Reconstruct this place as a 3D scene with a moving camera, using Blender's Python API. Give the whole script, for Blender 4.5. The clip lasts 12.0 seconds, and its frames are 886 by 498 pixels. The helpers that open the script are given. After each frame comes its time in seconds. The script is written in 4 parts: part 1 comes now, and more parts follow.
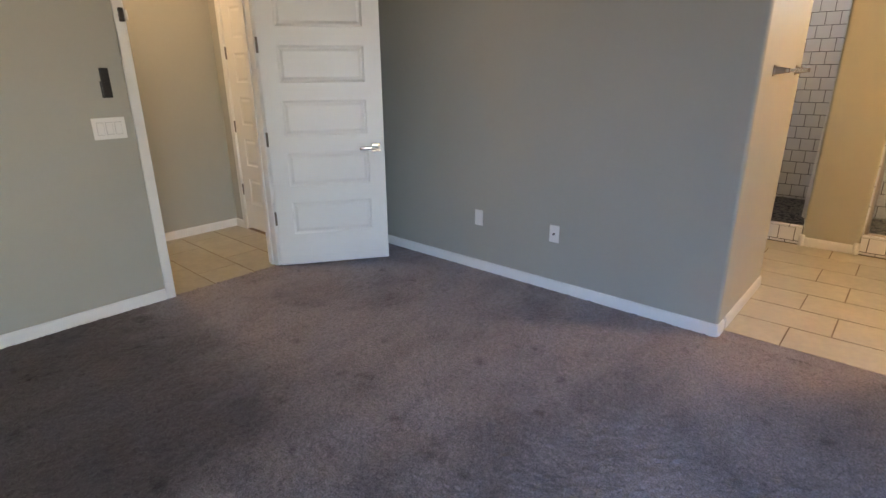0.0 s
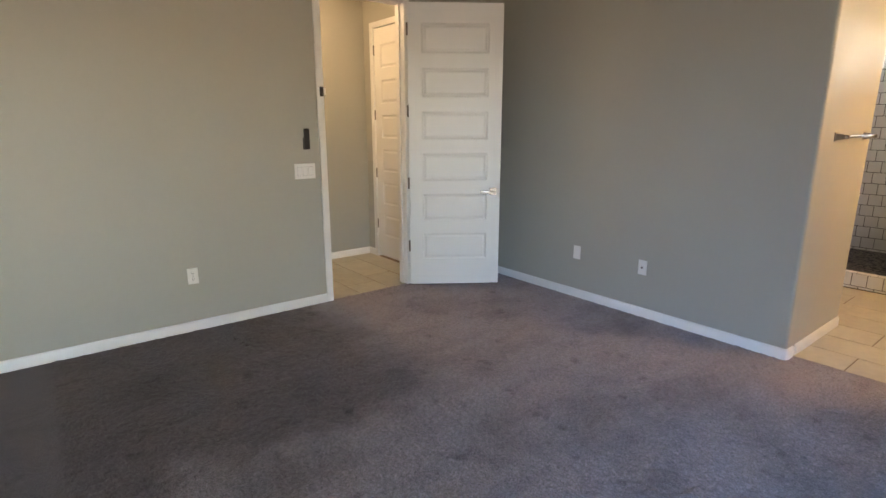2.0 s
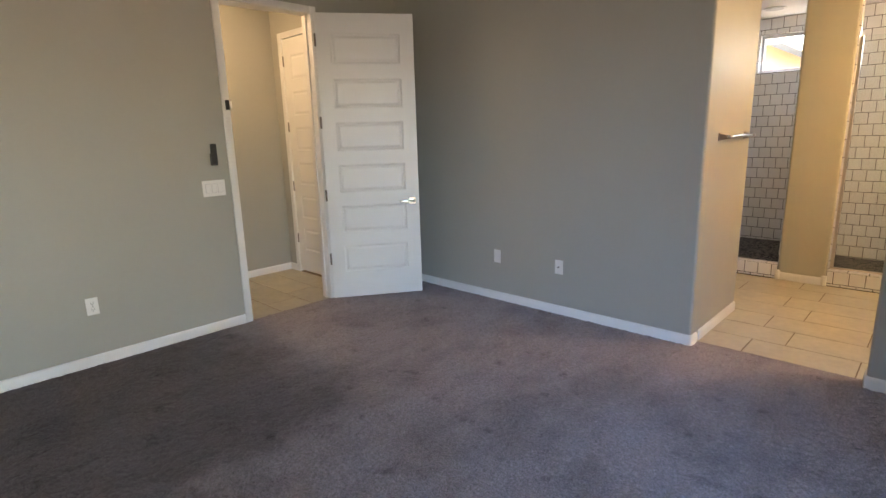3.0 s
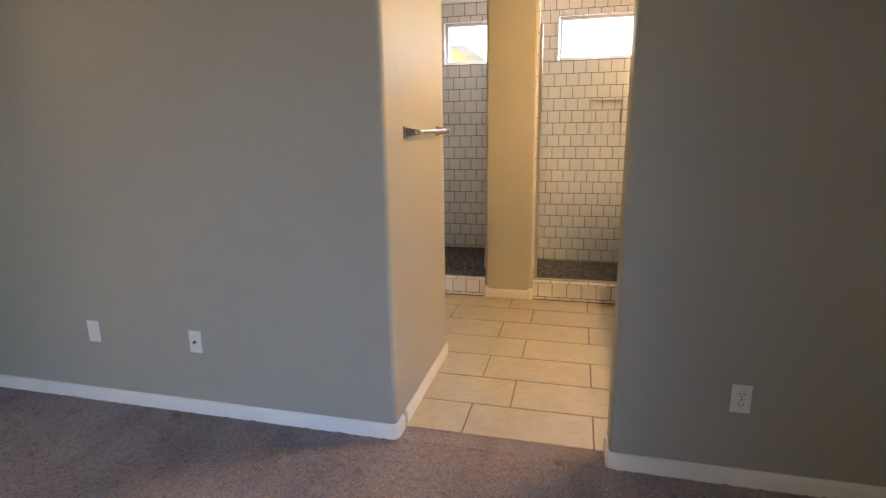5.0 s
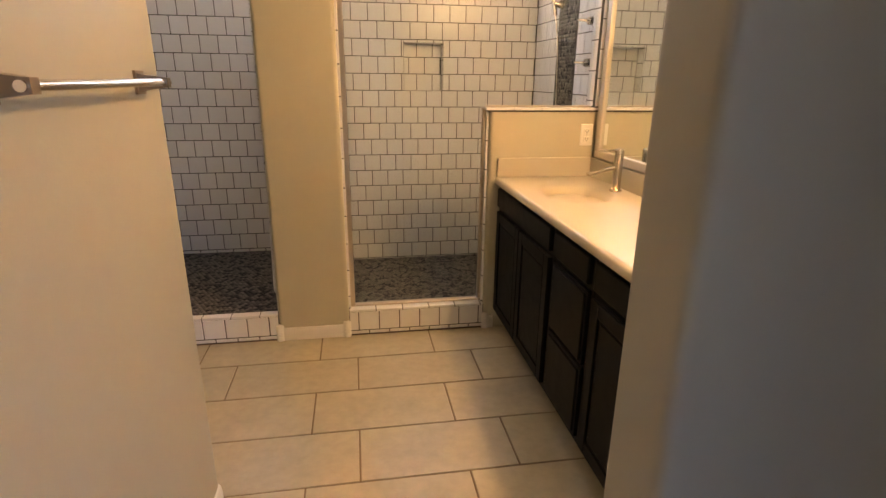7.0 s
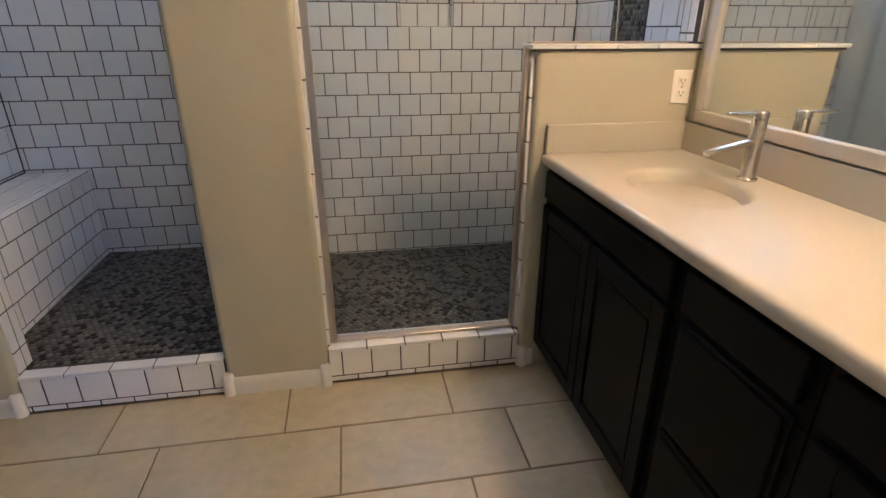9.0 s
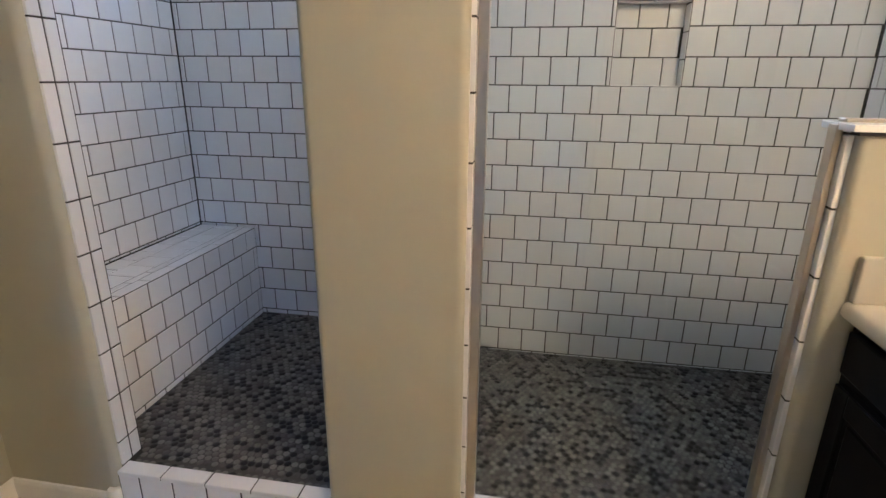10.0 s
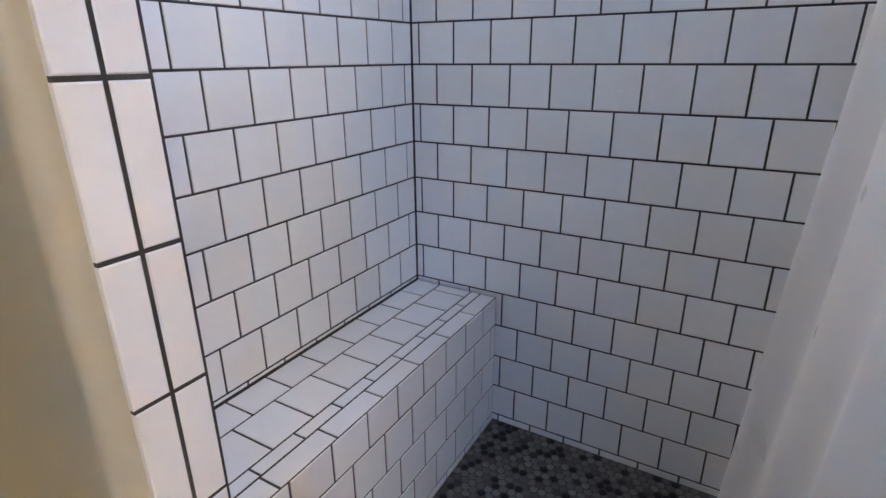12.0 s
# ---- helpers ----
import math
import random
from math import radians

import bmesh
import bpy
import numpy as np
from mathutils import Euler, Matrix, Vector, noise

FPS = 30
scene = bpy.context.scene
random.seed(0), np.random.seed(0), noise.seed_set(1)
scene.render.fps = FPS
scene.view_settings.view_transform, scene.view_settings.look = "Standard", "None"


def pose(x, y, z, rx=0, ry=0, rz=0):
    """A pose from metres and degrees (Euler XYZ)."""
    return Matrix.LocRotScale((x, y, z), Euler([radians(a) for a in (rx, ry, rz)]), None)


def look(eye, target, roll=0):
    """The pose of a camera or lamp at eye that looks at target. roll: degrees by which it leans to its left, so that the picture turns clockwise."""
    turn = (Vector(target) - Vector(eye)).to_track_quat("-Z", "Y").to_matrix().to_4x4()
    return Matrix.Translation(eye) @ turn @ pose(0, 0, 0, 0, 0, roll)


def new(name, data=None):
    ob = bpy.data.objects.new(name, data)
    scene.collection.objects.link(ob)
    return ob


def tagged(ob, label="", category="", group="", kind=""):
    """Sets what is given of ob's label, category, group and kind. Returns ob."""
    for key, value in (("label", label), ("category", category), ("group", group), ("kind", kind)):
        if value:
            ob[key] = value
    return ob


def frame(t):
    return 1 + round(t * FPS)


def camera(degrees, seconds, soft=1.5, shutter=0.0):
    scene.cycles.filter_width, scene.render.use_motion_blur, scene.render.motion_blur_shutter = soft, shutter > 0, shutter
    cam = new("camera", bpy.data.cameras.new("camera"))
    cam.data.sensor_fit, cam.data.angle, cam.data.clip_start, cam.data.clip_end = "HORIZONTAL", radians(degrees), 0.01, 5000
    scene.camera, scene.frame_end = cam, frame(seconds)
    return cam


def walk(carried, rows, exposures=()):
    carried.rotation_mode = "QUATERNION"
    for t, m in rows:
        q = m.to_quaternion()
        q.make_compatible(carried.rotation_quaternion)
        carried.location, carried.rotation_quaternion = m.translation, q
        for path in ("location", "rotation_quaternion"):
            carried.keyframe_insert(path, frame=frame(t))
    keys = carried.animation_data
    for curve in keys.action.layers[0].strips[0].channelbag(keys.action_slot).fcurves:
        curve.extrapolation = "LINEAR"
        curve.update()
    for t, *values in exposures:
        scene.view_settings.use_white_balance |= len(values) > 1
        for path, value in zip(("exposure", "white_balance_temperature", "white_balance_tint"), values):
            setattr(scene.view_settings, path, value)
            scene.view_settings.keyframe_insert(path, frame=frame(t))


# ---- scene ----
cam = camera(80.1, 12.0)
PATH = [
    (0, (0.598, -3.001, 1.393), (-0.664, -1.585, 0.759), -0.5),
    (0.5, (0.761, -3.212, 1.368), (-0.68, -1.988, 0.716), -0.2),
    (1, (0.942, -3.357, 1.371), (-0.588, -2.24, 0.73), -0.3),
    (1.5, (1.016, -3.54, 1.41), (-0.525, -2.383, 0.875), 0.1),
    (2, (1.079, -3.703, 1.455), (-0.449, -2.496, 1.0), -0.0),
    (2.5, (1.105, -3.769, 1.476), (-0.367, -2.485, 1.046), -0.5),
    (3, (1.121, -3.649, 1.465), (-0.233, -2.242, 1.036), -1.6),
    (3.5, (1.088, -3.327, 1.45), (-0.015, -1.719, 1.006), -1.4),
    (3.7, (1.06, -3.166, 1.438), (0.046, -1.502, 0.986), -1.5),
    (5.3, (0.672, -1.895, 1.408), (0.285, 0.014, 0.953), -0.6),
    (5.5, (0.625, -1.736, 1.408), (0.288, 0.179, 0.94), -0.5),
    (6, (0.536, -1.339, 1.411), (0.319, 0.59, 0.929), -0.3),
    (6.5, (0.514, -0.978, 1.404), (0.469, 0.952, 0.882), -0.3),
    (7, (0.496, -0.653, 1.405), (0.81, 1.224, 0.791), 0.6),
    (7.2, (0.491, -0.535, 1.4), (0.96, 1.3, 0.755), 1.1),
    (8.8, (0.593, 0.213, 1.328), (1.07, 1.993, 0.551), 0.6),
    (9, (0.568, 0.325, 1.316), (0.886, 2.141, 0.542), 0.1),
    (9.5, (0.538, 0.632, 1.35), (0.571, 2.514, 0.674), 0.4),
    (10, (0.574, 0.947, 1.342), (0.253, 2.824, 0.73), 0.5),
    (10.5, (0.418, 1.183, 1.332), (-0.319, 2.944, 0.737), 1.4),
    (11, (0.156, 1.466, 1.363), (-0.723, 3.159, 0.762), 1.7),
    (11.5, (-0.004, 1.684, 1.345), (-1.016, 3.303, 0.749), 0.7),
    (12, (-0.188, 1.931, 1.341), (-1.134, 3.555, 0.658), -0.4),
]
walk(cam, [(t, look(eye, target, roll)) for t, eye, target, roll in PATH],
     [(0, 4.45, 7500, 15.5), (2, 4.54, 7900, 14.5), (3, 4.5, 7700, 15), (5.3, 4.5, 8000, 17), (6.5, 4.43, 8400, 20), (7.2, 4.24, 8200, 21), (8.8, 4.15, 5750, 15),
      (9.2, 4.23, 5400, 12.5), (9.5, 4.32, 5250, 11), (10.5, 4.38, 5200, 11), (11, 4.5, 5000, 12), (12, 4.74, 5100, 14)])

# ---- world, sun and lamps ----
world = bpy.data.worlds.new("sky")
scene.world = world
world.use_nodes = True
wn = world.node_tree
sky = wn.nodes.new("ShaderNodeTexSky")
sky.sky_type = "NISHITA"
sky.sun_disc = False
sky.sun_elevation = radians(48)
sky.sun_rotation = radians(250)
wn.links.new(sky.outputs[0], wn.nodes["Background"].inputs[0])
wn.nodes["Background"].inputs[1].default_value = 0.15


def lamp(name, kind, m, energy, color, **settings):
    data = bpy.data.lights.new(name, kind)
    data.energy, data.color = energy, color
    if kind == "AREA":
        data.shape = "RECTANGLE"
        data.size, data.size_y = settings["size"]
        data.spread = settings.get("spread", math.pi)
    elif kind == "SUN":
        data.angle = settings["angle"]
    else:
        data.shadow_soft_size = settings["radius"]
    ob = new(name, data)
    ob.matrix_world = m
    return ob


lamp("sun", "SUN", look((-20, -7, 24), (0, 0, 0)), 3.0, (1.0, 0.94, 0.84), angle=radians(0.5))
# lamps of the house: vanity bar, hall ceiling
WARM = (1.0, 0.66, 0.34)
BULBS = (0.68, 0.89, 1.10)
for by in BULBS:
    lamp("vanity_bulb", "POINT", Matrix.Translation((1.66, by, 2.215)), 0.72, WARM, radius=0.04)
# blue sky seen by the bedroom's east window
lamp("window_skylight", "AREA", look((3.1, -4.1, 1.75), (-0.5, -0.06, -0.4)), 0.72, (0.10, 0.38, 1.0), size=(1.6, 1.0), spread=radians(58))
# sunlit yard, whose light rises through the same window
lamp("window_yard_light", "AREA", look((3.1, -4.1, 0.75), (2.4, -3.3, 1.75)), 0.62, (1.0, 0.84, 0.5), size=(1.7, 0.7))
# daylight in the two shower windows
for wx, power in ((-0.15, 0.26), (0.98, 0.28)):
    lamp("shower_skylight", "AREA", look((wx, 3.40, 2.23), (wx, 2.8, 1.75)), power, (0.95, 0.94, 1.0), size=(0.84, 0.3))
lamp("hall_bulb", "POINT", Matrix.Translation((-3.62, -1.7, 2.52)), 0.82, (1.0, 0.72, 0.45), radius=0.08)

# ---- materials ----


def mat(name):
    m = bpy.data.materials.new(name)
    m.use_nodes = True
    n = m.node_tree.nodes
    return m, n, m.node_tree.links, n["Principled BSDF"]


def coords(n, l, scale=(1, 1, 1)):
    p = n.new("ShaderNodeMapping")
    p.inputs["Scale"].default_value = scale
    g = n.new("ShaderNodeNewGeometry")
    l.new(g.outputs["Position"], p.inputs["Vector"])
    return p.outputs["Vector"]


def noise_node(n, l, vec, scale, detail=4, rough=0.55):
    x = n.new("ShaderNodeTexNoise")
    x.inputs["Scale"].default_value, x.inputs["Detail"].default_value, x.inputs["Roughness"].default_value = scale, detail, rough
    l.new(vec, x.inputs["Vector"])
    return x.outputs["Fac"]


def ramp(n, l, fac, stops):
    r = n.new("ShaderNodeValToRGB")
    while len(r.color_ramp.elements) < len(stops):
        r.color_ramp.elements.new(0.5)
    for e, (p, c) in zip(r.color_ramp.elements, stops):
        e.position, e.color = p, (*c, 1)
    l.new(fac, r.inputs["Fac"])
    return r.outputs["Color"]


def mixed(n, l, fac, a, b, kind="MIX"):
    x = n.new("ShaderNodeMix")
    x.data_type, x.blend_type = "RGBA", kind
    for sock, v in ((x.inputs["Factor"], fac), (x.inputs["A"], a), (x.inputs["B"], b)):
        if isinstance(v, (int, float)):
            sock.default_value = v
        elif isinstance(v, tuple):
            sock.default_value = (*v, 1)
        else:
            l.new(v, sock)
    return x.outputs["Result"]


def bumped(n, l, b, height, strength, distance=0.002):
    x = n.new("ShaderNodeBump")
    x.inputs["Strength"].default_value, x.inputs["Distance"].default_value = strength, distance
    l.new(height, x.inputs["Height"])
    l.new(x.outputs["Normal"], b.inputs["Normal"])


def scaled(c, k):
    return tuple(v * k for v in c)


def surface(name, color, rough, metal=0.0, vary=0.08, blotch=1.5, grain=60, bump=0.15, bump_scale=250, dist=0.001, coat=0.0, rough_vary=0.08):
    """A plain surface with blotches, grain and fine relief."""
    m, n, l, b = mat(name)
    v = coords(n, l)
    big = ramp(n, l, noise_node(n, l, v, blotch, 3), [(0.3, scaled(color, 1 - vary)), (0.7, scaled(color, 1 + vary))])
    fine = ramp(n, l, noise_node(n, l, v, grain, 3), [(0.3, (1 - vary * 0.6,) * 3), (0.7, (1.0,) * 3)])
    l.new(mixed(n, l, 1.0, big, fine, "MULTIPLY"), b.inputs["Base Color"])
    rr = n.new("ShaderNodeMapRange")
    rr.inputs["To Min"].default_value, rr.inputs["To Max"].default_value = max(0.02, rough - rough_vary), rough + rough_vary
    l.new(noise_node(n, l, v, blotch * 4, 4), rr.inputs["Value"])
    l.new(rr.outputs["Result"], b.inputs["Roughness"])
    b.inputs["Metallic"].default_value = metal
    b.inputs["Coat Weight"].default_value = coat
    if bump:
        bumped(n, l, b, noise_node(n, l, v, bump_scale, 2), bump, dist)
    return m


def carpet_material():
    m, n, l, b = mat("carpet_pile")
    v = coords(n, l)
    fibre = noise_node(n, l, v, 150, 4, 0.75)
    tuft = noise_node(n, l, v, 62, 3, 0.6)
    dirt = noise_node(n, l, v, 1.4, 5, 0.6)
    spots = noise_node(n, l, v, 6.5, 2, 0.5)
    stretched = noise_node(n, l, coords(n, l, (2.2, 0.7, 1)), 2.6, 4, 0.6)
    base = ramp(n, l, fibre, [(0.36, (0.18, 0.15, 0.158)), (0.66, (0.66, 0.565, 0.58))])
    base = mixed(n, l, 0.6, base, ramp(n, l, tuft, [(0.32, (0.5, 0.5, 0.5)), (0.66, (1.0, 1.0, 1.0))]), "MULTIPLY")
    base = mixed(n, l, 0.8, base, ramp(n, l, dirt, [(0.36, (0.5, 0.49, 0.5)), (0.48, (0.86, 0.86, 0.86)), (0.64, (1.0, 1.0, 1.0))]), "MULTIPLY")
    base = mixed(n, l, 0.6, base, ramp(n, l, stretched, [(0.36, (0.72, 0.71, 0.71)), (0.52, (1.0, 1.0, 1.0))]), "MULTIPLY")
    base = mixed(n, l, 0.8, base, ramp(n, l, spots, [(0.27, (0.45, 0.43, 0.43)), (0.36, (1.0, 1.0, 1.0))]), "MULTIPLY")
    # darker stretch from the hall door into the room, its edge wavering
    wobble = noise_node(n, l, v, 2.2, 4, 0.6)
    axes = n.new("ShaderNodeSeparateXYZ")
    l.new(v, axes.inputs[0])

    def darkened(axis, start, end, wave):
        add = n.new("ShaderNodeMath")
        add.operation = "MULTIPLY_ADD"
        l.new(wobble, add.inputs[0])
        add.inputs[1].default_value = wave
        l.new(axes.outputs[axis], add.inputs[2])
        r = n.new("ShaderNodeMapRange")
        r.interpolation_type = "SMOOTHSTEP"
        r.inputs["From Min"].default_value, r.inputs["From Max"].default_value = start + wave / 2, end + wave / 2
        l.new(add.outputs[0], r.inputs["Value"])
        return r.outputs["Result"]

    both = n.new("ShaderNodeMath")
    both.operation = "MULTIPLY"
    l.new(darkened("X", -0.95, -1.3, 0.9), both.inputs[0])
    l.new(darkened("Y", -1.75, -2.25, 0.9), both.inputs[1])
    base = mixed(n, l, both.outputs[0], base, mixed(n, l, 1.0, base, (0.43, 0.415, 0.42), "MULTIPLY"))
    l.new(base, b.inputs["Base Color"])
    b.inputs["Roughness"].default_value = 0.95
    b.inputs["Specular IOR Level"].default_value = 0.1
    b.inputs["Sheen Weight"].default_value = 0.35
    b.inputs["Sheen Roughness"].default_value = 0.5
    h = n.new("ShaderNodeMath")
    h.operation = "ADD"
    l.new(fibre, h.inputs[0])
    l.new(tuft, h.inputs[1])
    bumped(n, l, b, h.outputs[0], 0.9, 0.008)
    return m


def curtain_material():
    """White vinyl that lets part of the light through."""
    m = surface("white_vinyl", (0.82, 0.82, 0.82), 0.3, vary=0.02, bump=0.03, bump_scale=40)
    n, l = m.node_tree.nodes, m.node_tree.links
    thin = n.new("ShaderNodeBsdfTranslucent")
    thin.inputs["Color"].default_value = (0.9, 0.89, 0.87, 1)
    both = n.new("ShaderNodeMixShader")
    both.inputs[0].default_value = 0.45
    l.new(n["Principled BSDF"].outputs[0], both.inputs[1])
    l.new(thin.outputs[0], both.inputs[2])
    l.new(both.outputs[0], n["Material Output"].inputs["Surface"])
    return m


def piece_material(name, color, spread, rough, grain=40, bump=0.05, cloud=0.05):
    """Glazed or stone pieces: each a little lighter or darker than the next."""
    m, n, l, b = mat(name)
    v = coords(n, l)
    info = n.new("ShaderNodeObjectInfo")
    tone = ramp(n, l, info.outputs["Random"], [(0.0, scaled(color, 1 - spread)), (1.0, scaled(color, 1 + spread))])
    cl = ramp(n, l, noise_node(n, l, v, 6, 5), [(0.3, (1 - cloud,) * 3), (0.7, (1.0,) * 3)])
    c = mixed(n, l, 1.0, tone, cl, "MULTIPLY")
    c = mixed(n, l, 1.0, c, ramp(n, l, noise_node(n, l, v, grain, 4), [(0.35, (1 - cloud * 0.7,) * 3), (0.65, (1.0,) * 3)]), "MULTIPLY")
    l.new(c, b.inputs["Base Color"])
    rr = n.new("ShaderNodeMapRange")
    rr.inputs["To Min"].default_value, rr.inputs["To Max"].default_value = rough * 0.92, rough * 1.1
    l.new(noise_node(n, l, v, 9, 3), rr.inputs["Value"])
    l.new(rr.outputs["Result"], b.inputs["Roughness"])
    bumped(n, l, b, noise_node(n, l, v, 14, 2), bump, 0.002)
    return m


def penny_material():
    m, n, l, b = mat("penny_mosaic")
    g = n.new("ShaderNodeNewGeometry")
    c = ramp(n, l, g.outputs["Random Per Island"], [(0.0, (0.015, 0.015, 0.017)), (0.24, (0.02, 0.02, 0.022)), (0.28, (0.085, 0.08, 0.074)), (0.55, (0.14, 0.132, 0.12)), (0.8, (0.17, 0.16, 0.145)), (1.0, (0.21, 0.198, 0.18))])
    v = coords(n, l)
    c = mixed(n, l, 1.0, c, ramp(n, l, noise_node(n, l, v, 120, 3), [(0.3, (0.8,) * 3), (0.7, (1.0,) * 3)]), "MULTIPLY")
    l.new(c, b.inputs["Base Color"])
    b.inputs["Roughness"].default_value = 0.62
    b.inputs["Specular IOR Level"].default_value = 0.3
    return m


def glass_material():
    m, n, l, b = mat("clear_glass")
    out = n["Material Output"]
    n.remove(b)
    tr = n.new("ShaderNodeBsdfTransparent")
    tr.inputs["Color"].default_value = (0.965, 0.985, 0.975, 1)
    gl = n.new("ShaderNodeBsdfGlossy")
    gl.inputs["Roughness"].default_value = 0.02
    fr = n.new("ShaderNodeLayerWeight")
    fr.inputs["Blend"].default_value = 0.5
    steep = n.new("ShaderNodeMath")
    steep.operation = "POWER"
    steep.inputs[1].default_value = 4.0
    l.new(fr.outputs["Facing"], steep.inputs[0])
    amount = n.new("ShaderNodeMath")
    amount.operation = "MULTIPLY_ADD"
    amount.inputs[1].default_value, amount.inputs[2].default_value = 0.7, 0.035
    l.new(steep.outputs[0], amount.inputs[0])
    mx = n.new("ShaderNodeMixShader")
    l.new(amount.outputs[0], mx.inputs["Fac"])
    l.new(tr.outputs[0], mx.inputs[1])
    l.new(gl.outputs[0], mx.inputs[2])
    l.new(mx.outputs[0], out.inputs["Surface"])
    return m


def glow_material(name, color, strength):
    m, n, l, b = mat(name)
    b.inputs["Base Color"].default_value = (*color, 1)
    b.inputs["Emission Color"].default_value = (*color, 1)
    b.inputs["Emission Strength"].default_value = strength
    return m


M = {
    "paint": surface("wall_paint", (0.398, 0.39, 0.34), 0.46, vary=0.025, blotch=1.2, grain=30, bump=0.22, bump_scale=130, dist=0.0012, rough_vary=0.06),
    "paint_bath": surface("bath_paint", (0.485, 0.465, 0.37), 0.40, vary=0.02, blotch=1.2, grain=30, bump=0.2, bump_scale=130, dist=0.0012),
    "ceiling": surface("ceiling_paint", (0.74, 0.73, 0.70), 0.8, vary=0.02, bump=0.3, bump_scale=90),
    "trim": surface("trim_paint", (0.78, 0.77, 0.74), 0.32, vary=0.025, blotch=4, bump=0.05, bump_scale=60),
    "door": surface("door_paint", (0.80, 0.79, 0.75), 0.36, vary=0.015, blotch=3, bump=0.0),
    "plate": surface("plate_plastic", (0.80, 0.79, 0.76), 0.35, vary=0.015, bump=0.0),
    "black": surface("black_plastic", (0.015, 0.015, 0.016), 0.38, vary=0.1, bump=0.05),
    "slot": surface("socket_slot", (0.13, 0.125, 0.12), 0.6, vary=0.05, bump=0.0),
    "grey_key": surface("grey_rubber_key", (0.10, 0.10, 0.10), 0.6, vary=0.05, bump=0.0),
    "chrome": surface("brushed_nickel", (0.62, 0.58, 0.53), 0.24, metal=1.0, vary=0.04, bump=0.03, bump_scale=300),
    # towel bar posts: reflection of the dark room put into the nickel's colour
    "post_metal": surface("nickel_with_dark_reflection", (0.30, 0.24, 0.19), 0.36, metal=1.0, vary=0.08, bump=0.03),
    "bronze": surface("dark_hinge_metal", (0.20, 0.175, 0.15), 0.4, metal=1.0, vary=0.1, bump=0.05),
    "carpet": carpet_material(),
    "tile": piece_material("glazed_white_tile", (0.82, 0.82, 0.83), 0.035, 0.26, cloud=0.03, bump=0.12),
    "grout": surface("dark_grout", (0.045, 0.041, 0.038), 0.85, vary=0.2, blotch=6, bump=0.3, bump_scale=400),
    "floor_tile": piece_material("beige_floor_tile", (0.53, 0.485, 0.365), 0.06, 0.36, grain=22, bump=0.1, cloud=0.15),
    "floor_grout": surface("floor_grout", (0.23, 0.17, 0.115), 0.9, vary=0.2, blotch=5, bump=0.3, bump_scale=400),
    "penny": penny_material(),
    "penny_grout": surface("mosaic_grout", (0.075, 0.07, 0.065), 0.85, vary=0.15, blotch=6, bump=0.3, bump_scale=400),
    "cabinet": surface("dark_cabinet_paint", (0.008, 0.0075, 0.0075), 0.40, vary=0.15, blotch=5, grain=40, bump=0.12, bump_scale=60),
    "counter": surface("cultured_marble", (0.51, 0.48, 0.405), 0.36, vary=0.012, blotch=3, bump=0.0, coat=0.05, rough_vary=0.04),
    "glass": glass_material(),
    "mirror": surface("mirror_silver", (0.86, 0.90, 0.88), 0.02, metal=1.0, vary=0.005, bump=0.0, rough_vary=0.005),
    "alu": surface("window_frame_white", (0.62, 0.63, 0.66), 0.4, vary=0.04, bump=0.0),
    "champagne": surface("glass_channel_metal", (0.60, 0.53, 0.45), 0.34, metal=1.0, vary=0.05, bump=0.0),
    "mirror_frame": surface("pale_silver_frame", (0.62, 0.58, 0.52), 0.42, metal=0.35, vary=0.04, bump=0.0),
    "stucco": surface("stucco_wall", (0.46, 0.30, 0.18), 0.9, vary=0.08, blotch=1, bump=0.5, bump_scale=60, dist=0.004),
    "roof": surface("roof_tile", (0.24, 0.33, 0.46), 0.8, vary=0.15, blotch=2, bump=0.4, bump_scale=30, dist=0.01),
    "ground": surface("dry_ground", (0.34, 0.27, 0.20), 0.95, vary=0.15, blotch=0.5, grain=8, bump=0.5, bump_scale=20, dist=0.02),
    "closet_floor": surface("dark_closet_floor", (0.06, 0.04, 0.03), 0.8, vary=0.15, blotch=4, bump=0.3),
    "frosted": glow_material("frosted_lamp_glass", (1.0, 0.74, 0.46), 2.0),
    "vinyl": curtain_material(),
    "fabric": surface("smoke_grey_resin", (0.09, 0.09, 0.095), 0.5, vary=0.1),
    "ceiling_trim": surface("light_trim_enamel", (0.60, 0.60, 0.58), 0.5, vary=0.03, bump=0.0),
    "ceiling_lens": surface("unlit_lens", (0.36, 0.36, 0.36), 0.4, vary=0.05, bump=0.0),
    "gap": surface("shaded_plastic_joint", (0.42, 0.41, 0.39), 0.6, vary=0.05, bump=0.0),
}
M["counter"].node_tree.nodes["Principled BSDF"].inputs["Specular IOR Level"].default_value = 0.3
M["cabinet"].node_tree.nodes["Principled BSDF"].inputs["Specular IOR Level"].default_value = 0.07

# ---- mesh helpers ----


def link(name, bm, material, smooth=None):
    me = bpy.data.meshes.new(name)
    bm.normal_update()
    bm.to_mesh(me)
    bm.free()
    me.materials.append(M[material])
    if smooth:
        me.shade_smooth()
        me.set_sharp_from_angle(angle=radians(smooth))
    return new(name, me)


def part(name, bm, material, parent, label="", smooth=None):
    ob = link(name, bm, material, smooth)
    ob.parent = parent
    if label:
        ob["label"] = label
    return ob


def thing(name, label, category, group="", at=None):
    """An Empty at the base of a thing that parents its parts."""
    ob = new(name)
    ob.empty_display_size = 0.05
    if at is not None:
        ob.matrix_world = at
    return tagged(ob, label, category, group)


def structure(ob, label, category):
    return tagged(ob, label, category, kind="structure")


